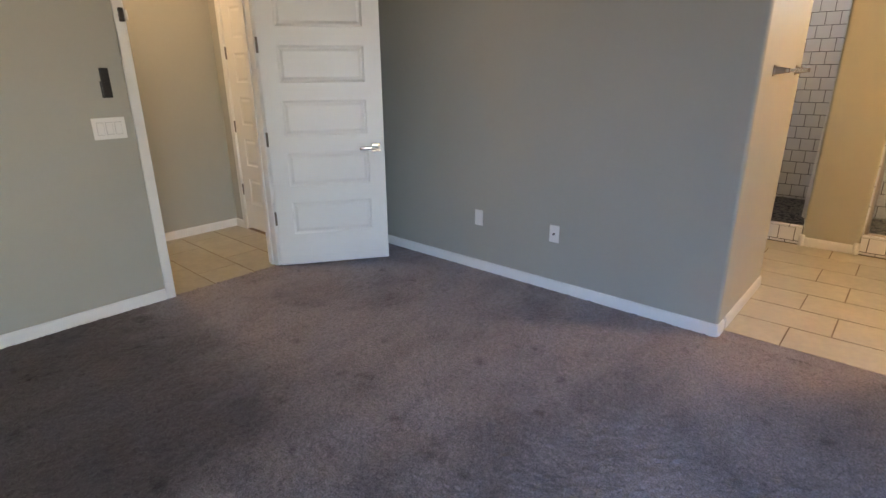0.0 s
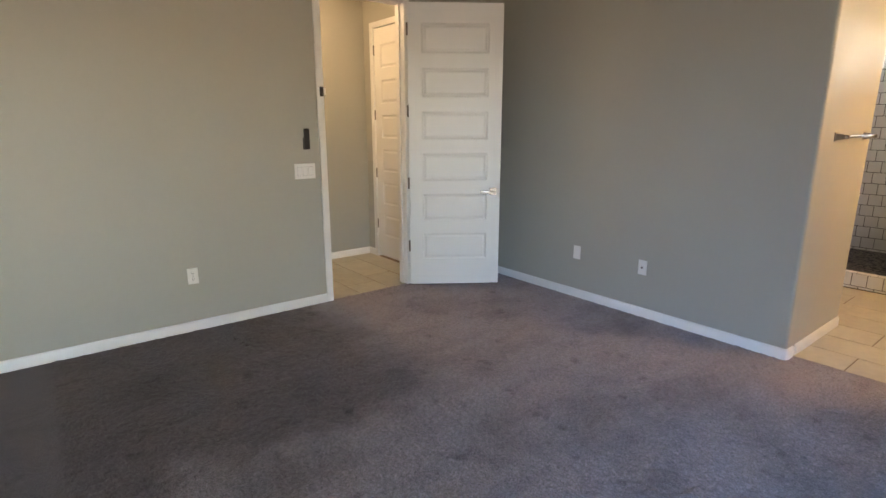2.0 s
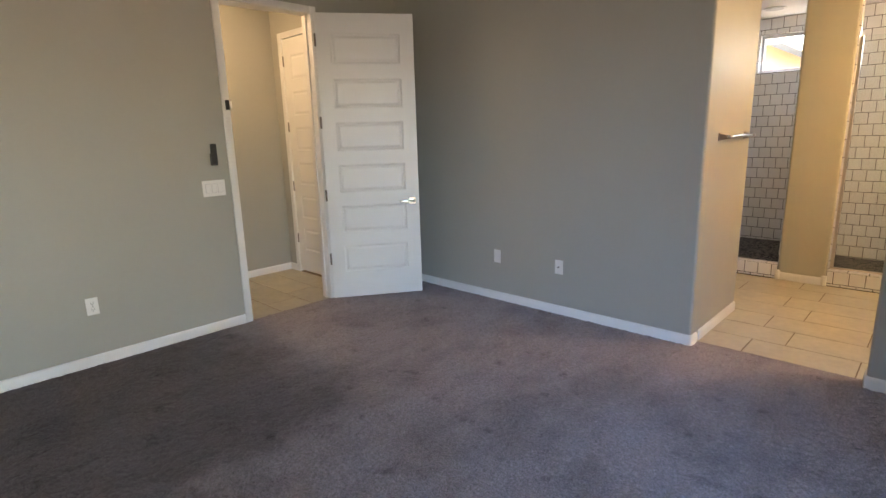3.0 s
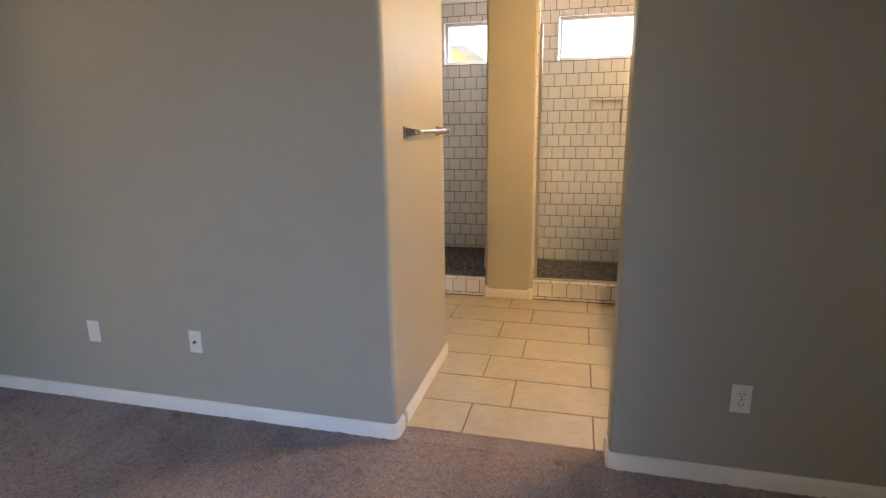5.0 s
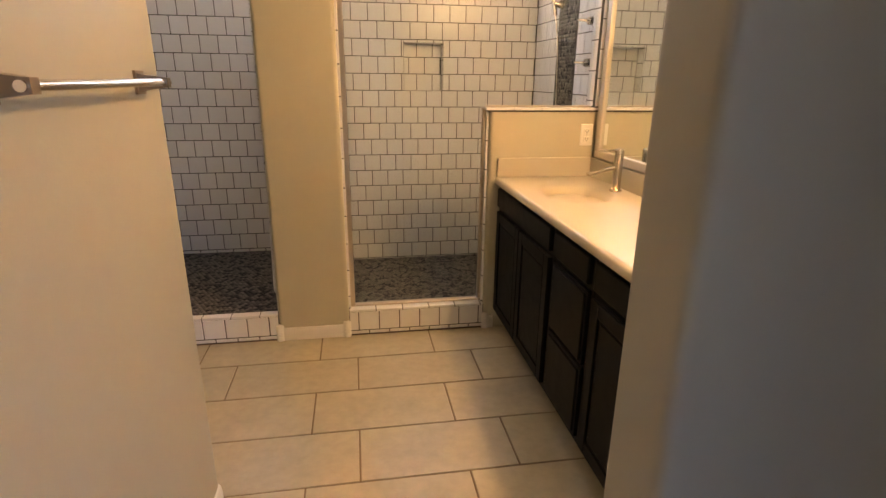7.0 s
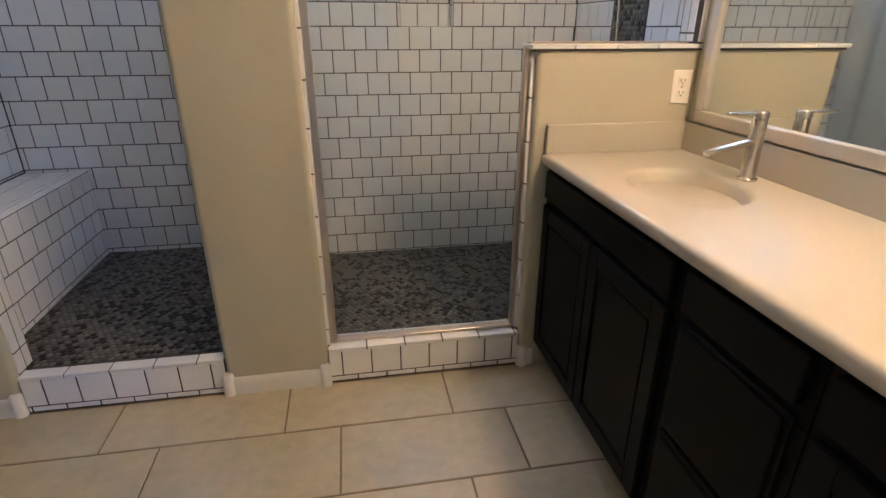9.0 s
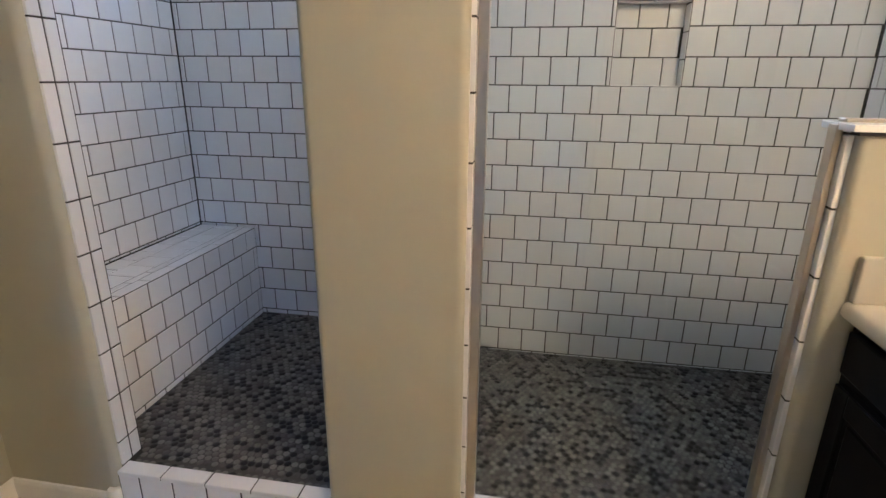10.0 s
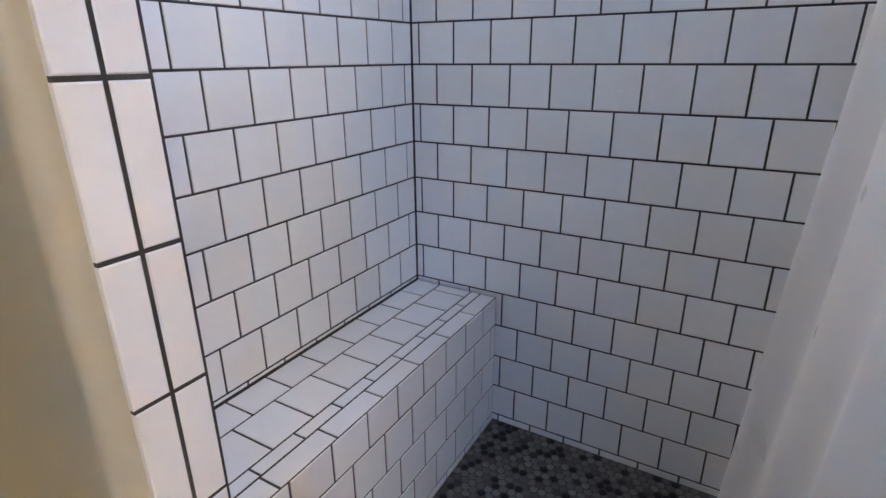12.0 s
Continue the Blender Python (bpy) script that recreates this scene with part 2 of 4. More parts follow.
def slab(bm, x0, x1, y0, y1, z0, z1, bevel=0.0, segments=1):
    """A box between two corners, its edges rounded."""
    made = bmesh.ops.create_cube(bm, size=1)["verts"]
    for v in made:
        v.co = (x0 if v.co.x < 0 else x1, y0 if v.co.y < 0 else y1, z0 if v.co.z < 0 else z1)
    if bevel:
        edges = list({e for v in made for e in v.link_edges})
        bmesh.ops.bevel(bm, geom=edges, offset=bevel, segments=segments, profile=0.5, affect="EDGES")
    return bm


def boxes(*rows, bevel=0.0, segments=1):
    bm = bmesh.new()
    for r in rows:
        slab(bm, *r, bevel=bevel, segments=segments)
    return bm


def rounded(points, steps=6):
    """A plan outline of (x, y, radius) whose corners are rounded by their radii."""
    out = []
    k = len(points)
    for i, (x, y, r) in enumerate(points):
        p = Vector((x, y))
        if not r:
            out.append(p)
            continue
        a = (Vector(points[i - 1][:2]) - p).normalized()
        b = (Vector(points[(i + 1) % k][:2]) - p).normalized()
        c = p + (a + b) * r
        s, e = p + a * r - c, p + b * r - c
        out.append(p + a * (r + 0.004))
        for j in range(steps + 1):
            w = j / steps * math.pi / 2
            out.append(c + s * math.cos(w) + e * math.sin(w))
        out.append(p + b * (r + 0.004))
    return out


def prism(bm, points, z0, z1):
    """An upright wall over a plan outline, counter-clockwise."""
    pts = rounded(points)
    low = [bm.verts.new((p.x, p.y, z0)) for p in pts]
    top = [bm.verts.new((p.x, p.y, z1)) for p in pts]
    bm.faces.new(low[::-1])
    bm.faces.new(top)
    k = len(pts)
    for i in range(k):
        bm.faces.new((low[i], low[(i + 1) % k], top[(i + 1) % k], top[i]))
    return bm


def sweep(bm, path, profile, closed=False):
    """A moulding along a plan path: profile points are (distance to the path's right, height)."""
    pts = [Vector(p) for p in path]
    rings = []
    for i, p in enumerate(pts):
        n1 = n2 = None
        if i > 0:
            d = (p - pts[i - 1]).normalized()
            n1 = Vector((d.y, -d.x))
        if i < len(pts) - 1:
            d = (pts[i + 1] - p).normalized()
            n2 = Vector((d.y, -d.x))
        n1, n2 = n1 or n2, n2 or n1
        m = (n1 + n2) / (1 + n1.dot(n2))
        rings.append([bm.verts.new((p.x + m.x * d_, p.y + m.y * d_, z)) for d_, z in profile])
    k = len(profile)
    for a, b in zip(rings, rings[1:]):
        for j in range(k):
            bm.faces.new((a[j], b[j], b[(j + 1) % k], a[(j + 1) % k]))
    bm.faces.new(rings[0])
    bm.faces.new(rings[-1][::-1])
    bmesh.ops.recalc_face_normals(bm, faces=bm.faces)
    return bm


def tube(bm, points, radius, sides=12, ends=True):
    """A round bar along points; radius may be one number or one for each point."""
    pts = [Vector(p) for p in points]
    rad = radius if isinstance(radius, (list, tuple)) else [radius] * len(pts)
    rings = []
    side = None
    for i, p in enumerate(pts):
        d = (pts[min(i + 1, len(pts) - 1)] - pts[max(i - 1, 0)]).normalized()
        if side is None:
            side = d.orthogonal().normalized()
        side = (side - d * side.dot(d)).normalized()
        up = d.cross(side)
        rings.append([bm.verts.new(p + (side * math.cos(a) + up * math.sin(a)) * rad[i]) for a in (2 * math.pi * j / sides for j in range(sides))])
    for a, b in zip(rings, rings[1:]):
        for j in range(sides):
            bm.faces.new((a[j], a[(j + 1) % sides], b[(j + 1) % sides], b[j]))
    if ends:
        bm.faces.new(rings[0][::-1])
        bm.faces.new(rings[-1])
    bmesh.ops.recalc_face_normals(bm, faces=bm.faces)
    return bm


def bent(points, steps=6):
    """A smooth curve through points."""
    pts = [Vector(p) for p in points]
    out = []
    for i in range(len(pts) - 1):
        p0, p1, p2, p3 = pts[max(i - 1, 0)], pts[i], pts[i + 1], pts[min(i + 2, len(pts) - 1)]
        for j in range(steps):
            t = j / steps
            out.append(0.5 * ((2 * p1) + (p2 - p0) * t + (2 * p0 - 5 * p1 + 4 * p2 - p3) * t * t + (3 * p1 - p0 - 3 * p2 + p3) * t ** 3))
    return out + [pts[-1]]

# ---- the structure ----
CEIL, BATH_CEIL = 2.74, 2.60
NF, HF, WF = -0.062, -0.012, -2.88          # faces of the north, hall and west walls
JX = 0.93                                  # east jamb of the bathroom doorway
SF, SB, SL, SR = 2.12, 3.357, -1.123, 1.85  # shower: front wall face, tiled back, west and east faces
CF = -1.07                                  # closet wall face
HE = 0.93                                   # end of the hall wall
VX = 1.80                                   # vanity wall face


def wall(name, label, outlines, material="paint", z=(-0.05, 2.82), extra=(), smooth=40):
    bm = bmesh.new()
    for o in outlines:
        prism(bm, o, *z)
    for b in extra:
        slab(bm, *b)
    return structure(link(name, bm, material, smooth), label, "wall")


wall("wall_north_1", "grey-beige painted wall with a rounded corner at the bathroom opening",
     [[(-3.0, NF, 0), (HF, NF, 0.02), (HF, HE, 0.02), (CF - 0.12, HE, 0), (CF - 0.12, HE - 0.12, 0), (-0.13, HE - 0.12, 0), (-0.13, 0.10, 0), (-3.0, 0.10, 0)]])
wall("wall_north_2", "grey-beige painted wall beside the bathroom opening", [[(JX, NF, 0.02), (3.32, NF, 0), (3.32, 0.10, 0), (JX, 0.10, 0.02)]])
wall("wall_north_header", "painted header over the bathroom opening", [], extra=[(HF, JX, NF + 0.002, 0.098, 2.6, 2.82)])
wall("wall_west", "grey-beige painted bedroom wall with the entry door opening", [],
     extra=[(WF - 0.12, WF, -5.6, -1.82, -0.05, 2.82), (WF - 0.12, WF, -0.965, NF, -0.05, 2.82), (WF - 0.12, WF, -1.82, -0.965, 2.48, 2.82)])
wall("wall_south", "plain grey-beige bedroom wall", [], extra=[(-3.0, 3.32, -5.72, -5.6, -0.05, 2.82)])
# last box: unseen block, added to keep window light off the north wall
wall("wall_east", "grey-beige bedroom wall with a wide window and an added block shading the north wall", [],
     extra=[(3.2, 3.32, -5.6, -5.0, -0.05, 2.82), (3.2, 3.32, -3.2, -2.6, -0.05, 2.82), (3.2, 3.32, -5.0, -3.2, -0.05, 0.3), (3.2, 3.32, -5.0, -3.2, 2.4, 2.82), (2.28, 3.32, -2.6, NF, -0.05, 2.82)])
wall("wall_vanity", "painted bathroom wall behind the vanity", [[(VX, 0.10, 0), (1.97, 0.10, 0), (1.97, 3.52, 0), (SR + 0.002, 3.52, 0), (SR + 0.002, 2.21, 0), (VX, 2.21, 0)]], "paint_bath")
wall("wall_closet", "painted bathroom wall with the closet door opening", [],
     "paint_bath", extra=[(CF - 0.12, CF, 1.88, SF, -0.05, 2.7), (CF - 0.12, CF, HE, 1.15, -0.05, 2.7), (CF - 0.12, CF, 1.15, 1.88, 2.06, 2.7)])
wall("wall_shower_front", "painted wall with a rounded corner beside the shower opening",
     [[(-1.25, SF, 0), (-0.67, SF, 0.02), (-0.67, 2.234, 0), (-1.25, 2.234, 0)]], "paint_bath", (-0.05, 2.7))
pillar = wall("pillar", "painted pillar with rounded corners between the two shower openings",
              [[(0.04, SF, 0.02), (0.425, SF, 0.02), (0.425, 2.234, 0), (0.04, 2.234, 0)]], "paint_bath", (-0.05, 2.7))
knee = wall("knee_wall", "painted half-height wall between vanity and shower",
            [[(1.204, SF, 0.02), (SR + 0.001, SF, 0), (SR + 0.001, 2.234, 0), (1.204, 2.234, 0)]], "paint_bath", (-0.05, 1.248))
# last box: unseen backing, added to stop outdoor light under the hall door
wall("wall_hall", "beige painted hallway walls with an added light stop behind the closed door", [],
     extra=[(-4.32, -4.2, -3.4, -0.505, -0.05, 2.82), (-4.2, -4.02, -0.625, -0.505, -0.05, 2.82), (-3.2, WF - 0.12, -0.625, -0.505, -0.05, 2.82),
            (-4.02, -3.2, -0.625, -0.505, 2.465, 2.82), (-4.2, WF - 0.12, -3.4, -3.28, -0.05, 2.82), (-4.2, WF - 0.121, -0.42, -0.32, -0.05, 2.82)])
wall("wall_closet_inner", "plain painted closet walls", [],
     extra=[(-2.6, -2.5, 0.7, 2.4, -0.05, 2.7), (-2.5, CF - 0.12, 2.3, 2.4, -0.05, 2.7), (-2.5, CF - 0.121, 0.7, 0.86, -0.05, 2.7)])


def slab_structure(name, label, category, rows, material):
    return structure(link(name, boxes(*rows), material), label, category)


slab_structure("ceiling", "white painted ceilings", "ceiling",
               [(-3.0, 3.32, -5.72, 0.10, CEIL, 2.95), (-1.19, 1.97, 0.101, 3.52, BATH_CEIL, 2.95), (-4.32, -3.001, -3.4, -0.505, CEIL, 2.95), (-2.6, -1.191, 0.7, 2.4, BATH_CEIL, 2.95)], "ceiling")
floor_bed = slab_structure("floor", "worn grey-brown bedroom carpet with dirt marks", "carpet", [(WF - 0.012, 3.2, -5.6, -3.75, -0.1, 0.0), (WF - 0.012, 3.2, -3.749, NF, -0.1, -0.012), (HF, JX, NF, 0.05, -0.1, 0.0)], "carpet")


def carpet_pile():
    """The near stretch of carpet as a sheet of clumped tufts."""
    rng = np.random.default_rng(3)
    x0, x1, y0, y1, step = WF - 0.012, 2.28, -3.75, NF, 0.011
    nx, ny = int((x1 - x0) / step), int((y1 - y0) / step)
    z = rng.normal(0, 1, (ny + 1, nx + 1))
    soft = z.copy()
    for ax in (0, 1):
        soft = (np.roll(soft, 1, ax) + soft + np.roll(soft, -1, ax)) / 3
    wide = rng.normal(0, 1, (ny + 1, nx + 1))
    for k in range(3):
        for ax in (0, 1):
            wide = (np.roll(wide, 3, ax) + np.roll(wide, 1, ax) + wide + np.roll(wide, -1, ax) + np.roll(wide, -3, ax)) / 5
    z = 0.0038 * np.clip(z, -1.6, 1.6) + 0.0012 * soft + 0.0008 * wide
    xs, ys = np.meshgrid(np.linspace(x0, x1, nx + 1), np.linspace(y0, y1, ny + 1))
    xs = xs + rng.uniform(-0.3, 0.3, xs.shape) * step
    verts = np.stack([xs, np.clip(ys, y0, y1), z], -1).reshape(-1, 3)
    a = (np.arange(ny)[:, None] * (nx + 1) + np.arange(nx)[None, :]).ravel()
    faces = np.stack([a, a + 1, a + nx + 2, a + nx + 1], -1)
    me = bpy.data.meshes.new("carpet_pile")
    me.from_pydata(verts.tolist(), [], faces.tolist())
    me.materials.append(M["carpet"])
    me.shade_smooth()
    ob = new("carpet_pile", me)
    ob.parent = floor_bed
    return tagged(ob, "tufted grey-brown carpet pile", kind="stuff")


carpet_pile()
floor_bath = slab_structure("floor_bath", "beige rectangular floor tiles with brown grout", "floor", [(CF - 0.06, VX, 0.05, SF + 0.08, -0.12, -0.003)], "floor_grout")
floor_hall = slab_structure("floor_hall", "beige hallway floor tiles with brown grout", "floor", [(-4.25, WF - 0.012, -3.4, -0.52, -0.12, -0.003)], "floor_grout")
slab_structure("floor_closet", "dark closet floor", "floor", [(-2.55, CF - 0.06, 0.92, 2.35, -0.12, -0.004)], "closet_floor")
slab_structure("ground", "dry sandy ground outside", "ground", [(-400, 400, -400, 400, -0.5, -0.2)], "ground")


def pierced(bm, x0, x1, y0, y1, z0, z1, holes):
    """An upright slab along x with rectangular holes (x0, x1, z0, z1)."""
    xs = sorted({x0, x1, *(h[0] for h in holes), *(h[1] for h in holes)})
    zs = sorted({z0, z1, *(h[2] for h in holes), *(h[3] for h in holes)})
    for a, b in zip(xs, xs[1:]):
        for c, d in zip(zs, zs[1:]):
            if not any(h[0] <= (a + b) / 2 <= h[1] and h[2] <= (c + d) / 2 <= h[3] for h in holes):
                slab(bm, a, b, y0, y1, c, d)
    return bm


NICHE = (0.868, 1.152, 1.322, 1.648)
WINDOWS = [(-0.60, 0.30, 2.025, 2.43), (0.53, 1.43, 2.025, 2.43)]
bm = pierced(bmesh.new(), SL - 0.13, SR + 0.002, SB + 0.002, 3.52, -0.05, 2.7, [NICHE, *WINDOWS])
slab(bm, NICHE[0], NICHE[1], SB + 0.087, 3.52, NICHE[2], NICHE[3])
bmesh.ops.remove_doubles(bm, verts=bm.verts, dist=1e-5)
wall_back = structure(link("wall_shower_back", bm, "grout"), "white square tiles with dark grout on the shower's back wall", "wall")
wall_left = structure(link("wall_shower_west", boxes((SL - 0.13, SL - 0.002, 2.21, SB, -0.05, 2.7)), "grout"), "white square tiles with dark grout above the shower bench", "wall")
wall_right = structure(link("wall_shower_east", boxes((SR - 0.001, SR + 0.004, 2.211, SB, -0.02, 2.65)), "grout"), "white square tiles with a dark mosaic band behind the shower head", "wall")

# baseboards
BASE = [(0.0, 0.0), (0.013, 0.0), (0.013, 0.055), (0.010, 0.064), (0.006, 0.071), (0.0, 0.073)]


def baseboard(path, label="white painted baseboard", category="baseboard"):
    return structure(link("baseboard", sweep(bmesh.new(), path, BASE), "trim", 30), label, category)


baseboard([(WF, -5.6), (WF, -1.832)])
baseboard([(WF, -0.953), (WF, NF), (HF - 0.02, NF), (HF - 0.006, NF + 0.006), (HF, NF + 0.02), (HF, 0.035)])
baseboard([(HF, 0.075), (HF, HE - 0.02), (HF - 0.006, HE - 0.006), (HF - 0.02, HE), (CF, HE), (CF, 1.08)])
baseboard([(JX, 0.06), (JX, NF + 0.02), (JX + 0.006, NF + 0.006), (JX + 0.02, NF), (3.2, NF)])
baseboard([(CF, 1.955), (CF, SF), (-0.70, SF)])
baseboard([(0.055, SF), (0.40, SF)])
baseboard([(1.228, SF), (1.262, SF)])
baseboard([(-4.2, -3.28), (-4.2, -0.625), (-4.06, -0.625)])
for bx in (-0.686, 0.044, 0.412, 1.216):
    bm = tube(bmesh.new(), [(bx, SF - 0.004, 0.0), (bx, SF - 0.004, 0.084), (bx, SF - 0.004, 0.092)], [0.022, 0.022, 0.016], 14)
    structure(link("baseboard_corner", bm, "trim", 40), "rounded white baseboard corner block", "baseboard")

# ---- entry door, hall door and casings ----


def casing(name, label, plane, side, a, b, top, width=0.057, deep=0.016, axis="x"):
    """A door casing on the wall face x = plane or y = plane, round the opening a to b."""
    lo, hi = sorted((plane, plane + side * deep))
    rows = [(a - width, a, 0.0, top + width), (b, b + width, 0.0, top + width), (a, b, top, top + width)]
    root = structure(new(name), label, "door frame")
    for r in rows:
        row = (lo, hi, r[0], r[1], r[2], r[3]) if axis == "x" else (r[0], r[1], lo, hi, r[2], r[3])
        bm = boxes(row, bevel=0.004, segments=2)
        part("casing_board", bm, "trim", root, smooth=40)
    return root


entry = casing("door_frame_1", "white painted casing round the open bedroom door", WF, 1, -1.775, -1.01, 2.459)
for r in [(-1.82, -1.775, 0.0, 2.459), (-1.01, -0.965, 0.0, 2.459)]:
    part("jamb_board", boxes((WF - 0.122, WF + 0.001, r[0] + 0.001, r[1] - 0.001, r[2], r[3]), bevel=0.002), "trim", entry)
part("jamb_board", boxes((WF - 0.122, WF + 0.001, -1.819, -0.966, 2.4592, 2.4798), bevel=0.002), "trim", entry)
for ys in (-1.775, -1.022):
    part("door_stop", boxes((WF - 0.08, WF - 0.045, ys, ys + 0.012, 0.0, 2.458), bevel=0.002), "trim", entry)
part("strike_plate", boxes((WF - 0.03, WF - 0.005, -1.775, -1.7725, 0.84, 0.90)), "bronze", entry, "dark metal strike plate")
closet_frame = casing("door_frame_2", "white painted casing round the closet opening", CF, 1, 1.17, 1.865, 2.045, width=0.066)
for r in [(1.151, 1.17), (1.865, 1.879)]:
    part("jamb_board", boxes((CF - 0.122, CF + 0.001, r[0], r[1], 0.0, 2.045), bevel=0.002), "trim", closet_frame)
part("jamb_board", boxes((CF - 0.122, CF + 0.001, 1.151, 1.879, 2.0453, 2.0595), bevel=0.002), "trim", closet_frame)
hall_frame = casing("door_frame_3", "white painted casing round the closed hallway door", -0.625, -1, -4.0, -3.22, 2.447, axis="y")
for r in [(-4.019, -4.0), (-3.22, -3.201)]:
    part("jamb_board", boxes((r[0], r[1], -0.626, -0.515, 0.0, 2.447), bevel=0.002), "trim", hall_frame)


def panel_door(name, label, m, width, height, lever=True, hinge_side=1):
    """A six-panel door: hinge edge at the origin, the leaf along +x, its front towards -y."""
    root = structure(thing(name, label, "door", at=m), label, "door")
    t = 0.044
    part("slab", boxes((0.001, width - 0.001, 0.0125, t - 0.0125, 0.001, height - 0.001)), "door", root)
    left, right = 0.118, width - 0.118
    step, panel = height * 0.1475, height * 0.098
    mids = [height * 0.147 + i * step for i in range(6)]
    # moulding of a panel from the stile inwards: (inset, depth)
    profile = [(0.0, 0.0), (0.003, 0.0045), (0.013, 0.0095), (0.02, 0.0095), (0.034, 0.0035), (0.037, 0.0025)]
    for face in (0, 1):
        y0, y1 = (0.0, 0.013) if face == 0 else (t - 0.013, t)
        rows = [(0, left, y0, y1, 0, height), (right, width, y0, y1, 0, height)]
        cuts = [0] + [v for c in mids for v in (c - panel / 2, c + panel / 2)] + [height]
        rows += [(left, right, y0, y1, cuts[i], cuts[i + 1]) for i in range(0, len(cuts), 2)]
        part("stile_frame", boxes(*rows), "door", root)
        for c in mids:
            bm = bmesh.new()
            rings = []
            for inset, depth in profile:
                y = depth if face == 0 else t - depth
                a, b, d, e = left + inset, right - inset, c - panel / 2 + inset, c + panel / 2 - inset
                rings.append([bm.verts.new(p) for p in ((a, y, d), (b, y, d), (b, y, e), (a, y, e))])
            for p, q in zip(rings, rings[1:]):
                for k in range(4):
                    bm.faces.new((p[k], p[(k + 1) % 4], q[(k + 1) % 4], q[k]))
            bm.faces.new(rings[-1])
            if face:
                bmesh.ops.reverse_faces(bm, faces=bm.faces[:])
            part("panel", bm, "door", root)
    for z in (0.15, 0.385, 0.64, 0.913):
        bm = tube(bmesh.new(), [(-0.004, -0.006, height * z - 0.05), (-0.004, -0.006, height * z + 0.05)], 0.008, 10)
        slab(bm, -0.004, 0.0, -0.004, 0.03, height * z - 0.05, height * z + 0.05)
        part("hinge", bm, "bronze", root, "dark metal hinge", smooth=40)
    if lever:
        z = height * 0.352
        for s, y in ((-1, 0.0), (1, t)):
            bm = boxes((width - 0.095, width - 0.03, *sorted((y, y + s * 0.008)), z - 0.032, z + 0.032), bevel=0.003, segments=2)
            handle = part("handle", bm, "chrome", root, "brushed nickel lever handle")
            bm = tube(bmesh.new(), [(width - 0.062, y + s * 0.006, z), (width - 0.062, y + s * 0.05, z)], 0.011, 14)
            slab(bm, width - 0.185, width - 0.048, *sorted((y + s * 0.04, y + s * 0.056)), z - 0.011, z + 0.011, bevel=0.004, segments=2)
            part("lever", bm, "chrome", handle, smooth=40)
    return root


ang = math.degrees(math.atan2(-0.336 + 1.007, -2.351 + 2.82))
panel_door("door_1", "white six-panel bedroom door standing open into the room", pose(-2.82, -1.007, 0.015, 0, 0, ang), 0.818, 2.445)
panel_door("door_2", "closed white six-panel hallway door", pose(-3.998, -0.62, 0.02, 0, 0, 0), 0.776, 2.42, lever=False)

# ---- bedroom window, not in sight but lighting the room ----


def window(name, label, x0, x1, z0, z1, y):
    root = structure(new(name), label, "window")
    w = 0.028
    for r in [(x0, x1, z0, z0 + w), (x0, x1, z1 - w, z1), (x0, x0 + w, z0 + w, z1 - w), (x1 - w, x1, z0 + w, z1 - w)]:
        part("window_frame", boxes((r[0], r[1], y - 0.02, y + 0.03, r[2], r[3]), bevel=0.003), "alu", root)
    pane = part("pane", boxes((x0 + w, x1 - w, y, y + 0.005, z0 + w, z1 - w)), "glass", root, "clear window pane")
    pane.visible_shadow = False
    return root


for i, (x0, x1, z0, z1) in enumerate(WINDOWS):
    window("window_%d" % (i + 1), "small high shower window with a white metal frame", x0 + 0.008, x1 - 0.008, z0 + 0.008, z1 - 0.008, SB + 0.075)

# ---- plates on the walls ----


def plate_root(name, label, category, place, turn):
    return thing(name, label, category, at=Matrix.Translation(place) @ pose(0, 0, 0, 0, 0, turn))


def outlet(label, place, turn, group="wall outlets"):
    """A duplex outlet on a wall: its front towards local -y."""
    root = plate_root("outlet", label, "outlet", place, turn)
    tagged(root, group=group)
    part("plate", boxes((-0.036, 0.036, -0.006, 0.0, -0.058, 0.058), bevel=0.003, segments=2), "plate", root)
    for z in (-0.021, 0.021):
        s = part("socket", boxes((-0.017, 0.017, -0.0085, -0.005, z - 0.014, z + 0.014), bevel=0.002, segments=2), "plate", root)
        part("slot", boxes((-0.009, -0.006, -0.0088, -0.006, z - 0.004, z + 0.007), (0.006, 0.009, -0.0088, -0.006, z - 0.003, z + 0.006), (-0.003, 0.003, -0.0088, -0.006, z - 0.011, z - 0.006)), "slot", s, "dark socket slots")
    part("screw", tube(bmesh.new(), [(0, -0.005, 0), (0, -0.0092, 0)], 0.003, 8), "chrome", root)
    return root


outlet("white duplex outlet low on the bedroom wall", (WF, -2.858, 0.408), 90)
outlet("white duplex outlet on the knee wall above the vanity", (1.748, SF, 1.122), 0)
outlet("white duplex outlet low beside the bathroom opening", (1.40, NF, 0.375), 0)
blank = plate_root("blank_plate", "plain white wall plate low on the bedroom wall", "wall plate", (-1.666, NF, 0.396), 0)
part("plate", boxes((-0.036, 0.036, -0.006, 0.0, -0.058, 0.058), bevel=0.003, segments=2), "plate", blank)
for z in (-0.03, 0.03):
    part("screw", tube(bmesh.new(), [(0, -0.005, z), (0, -0.0075, z)], 0.0032, 8), "plate", blank)
coax = plate_root("coax_plate", "white wall plate with a dark cable socket", "wall plate", (-1.046, NF, 0.392), 0)
part("plate", boxes((-0.036, 0.036, -0.006, 0.0, -0.058, 0.058), bevel=0.003, segments=2), "plate", coax)
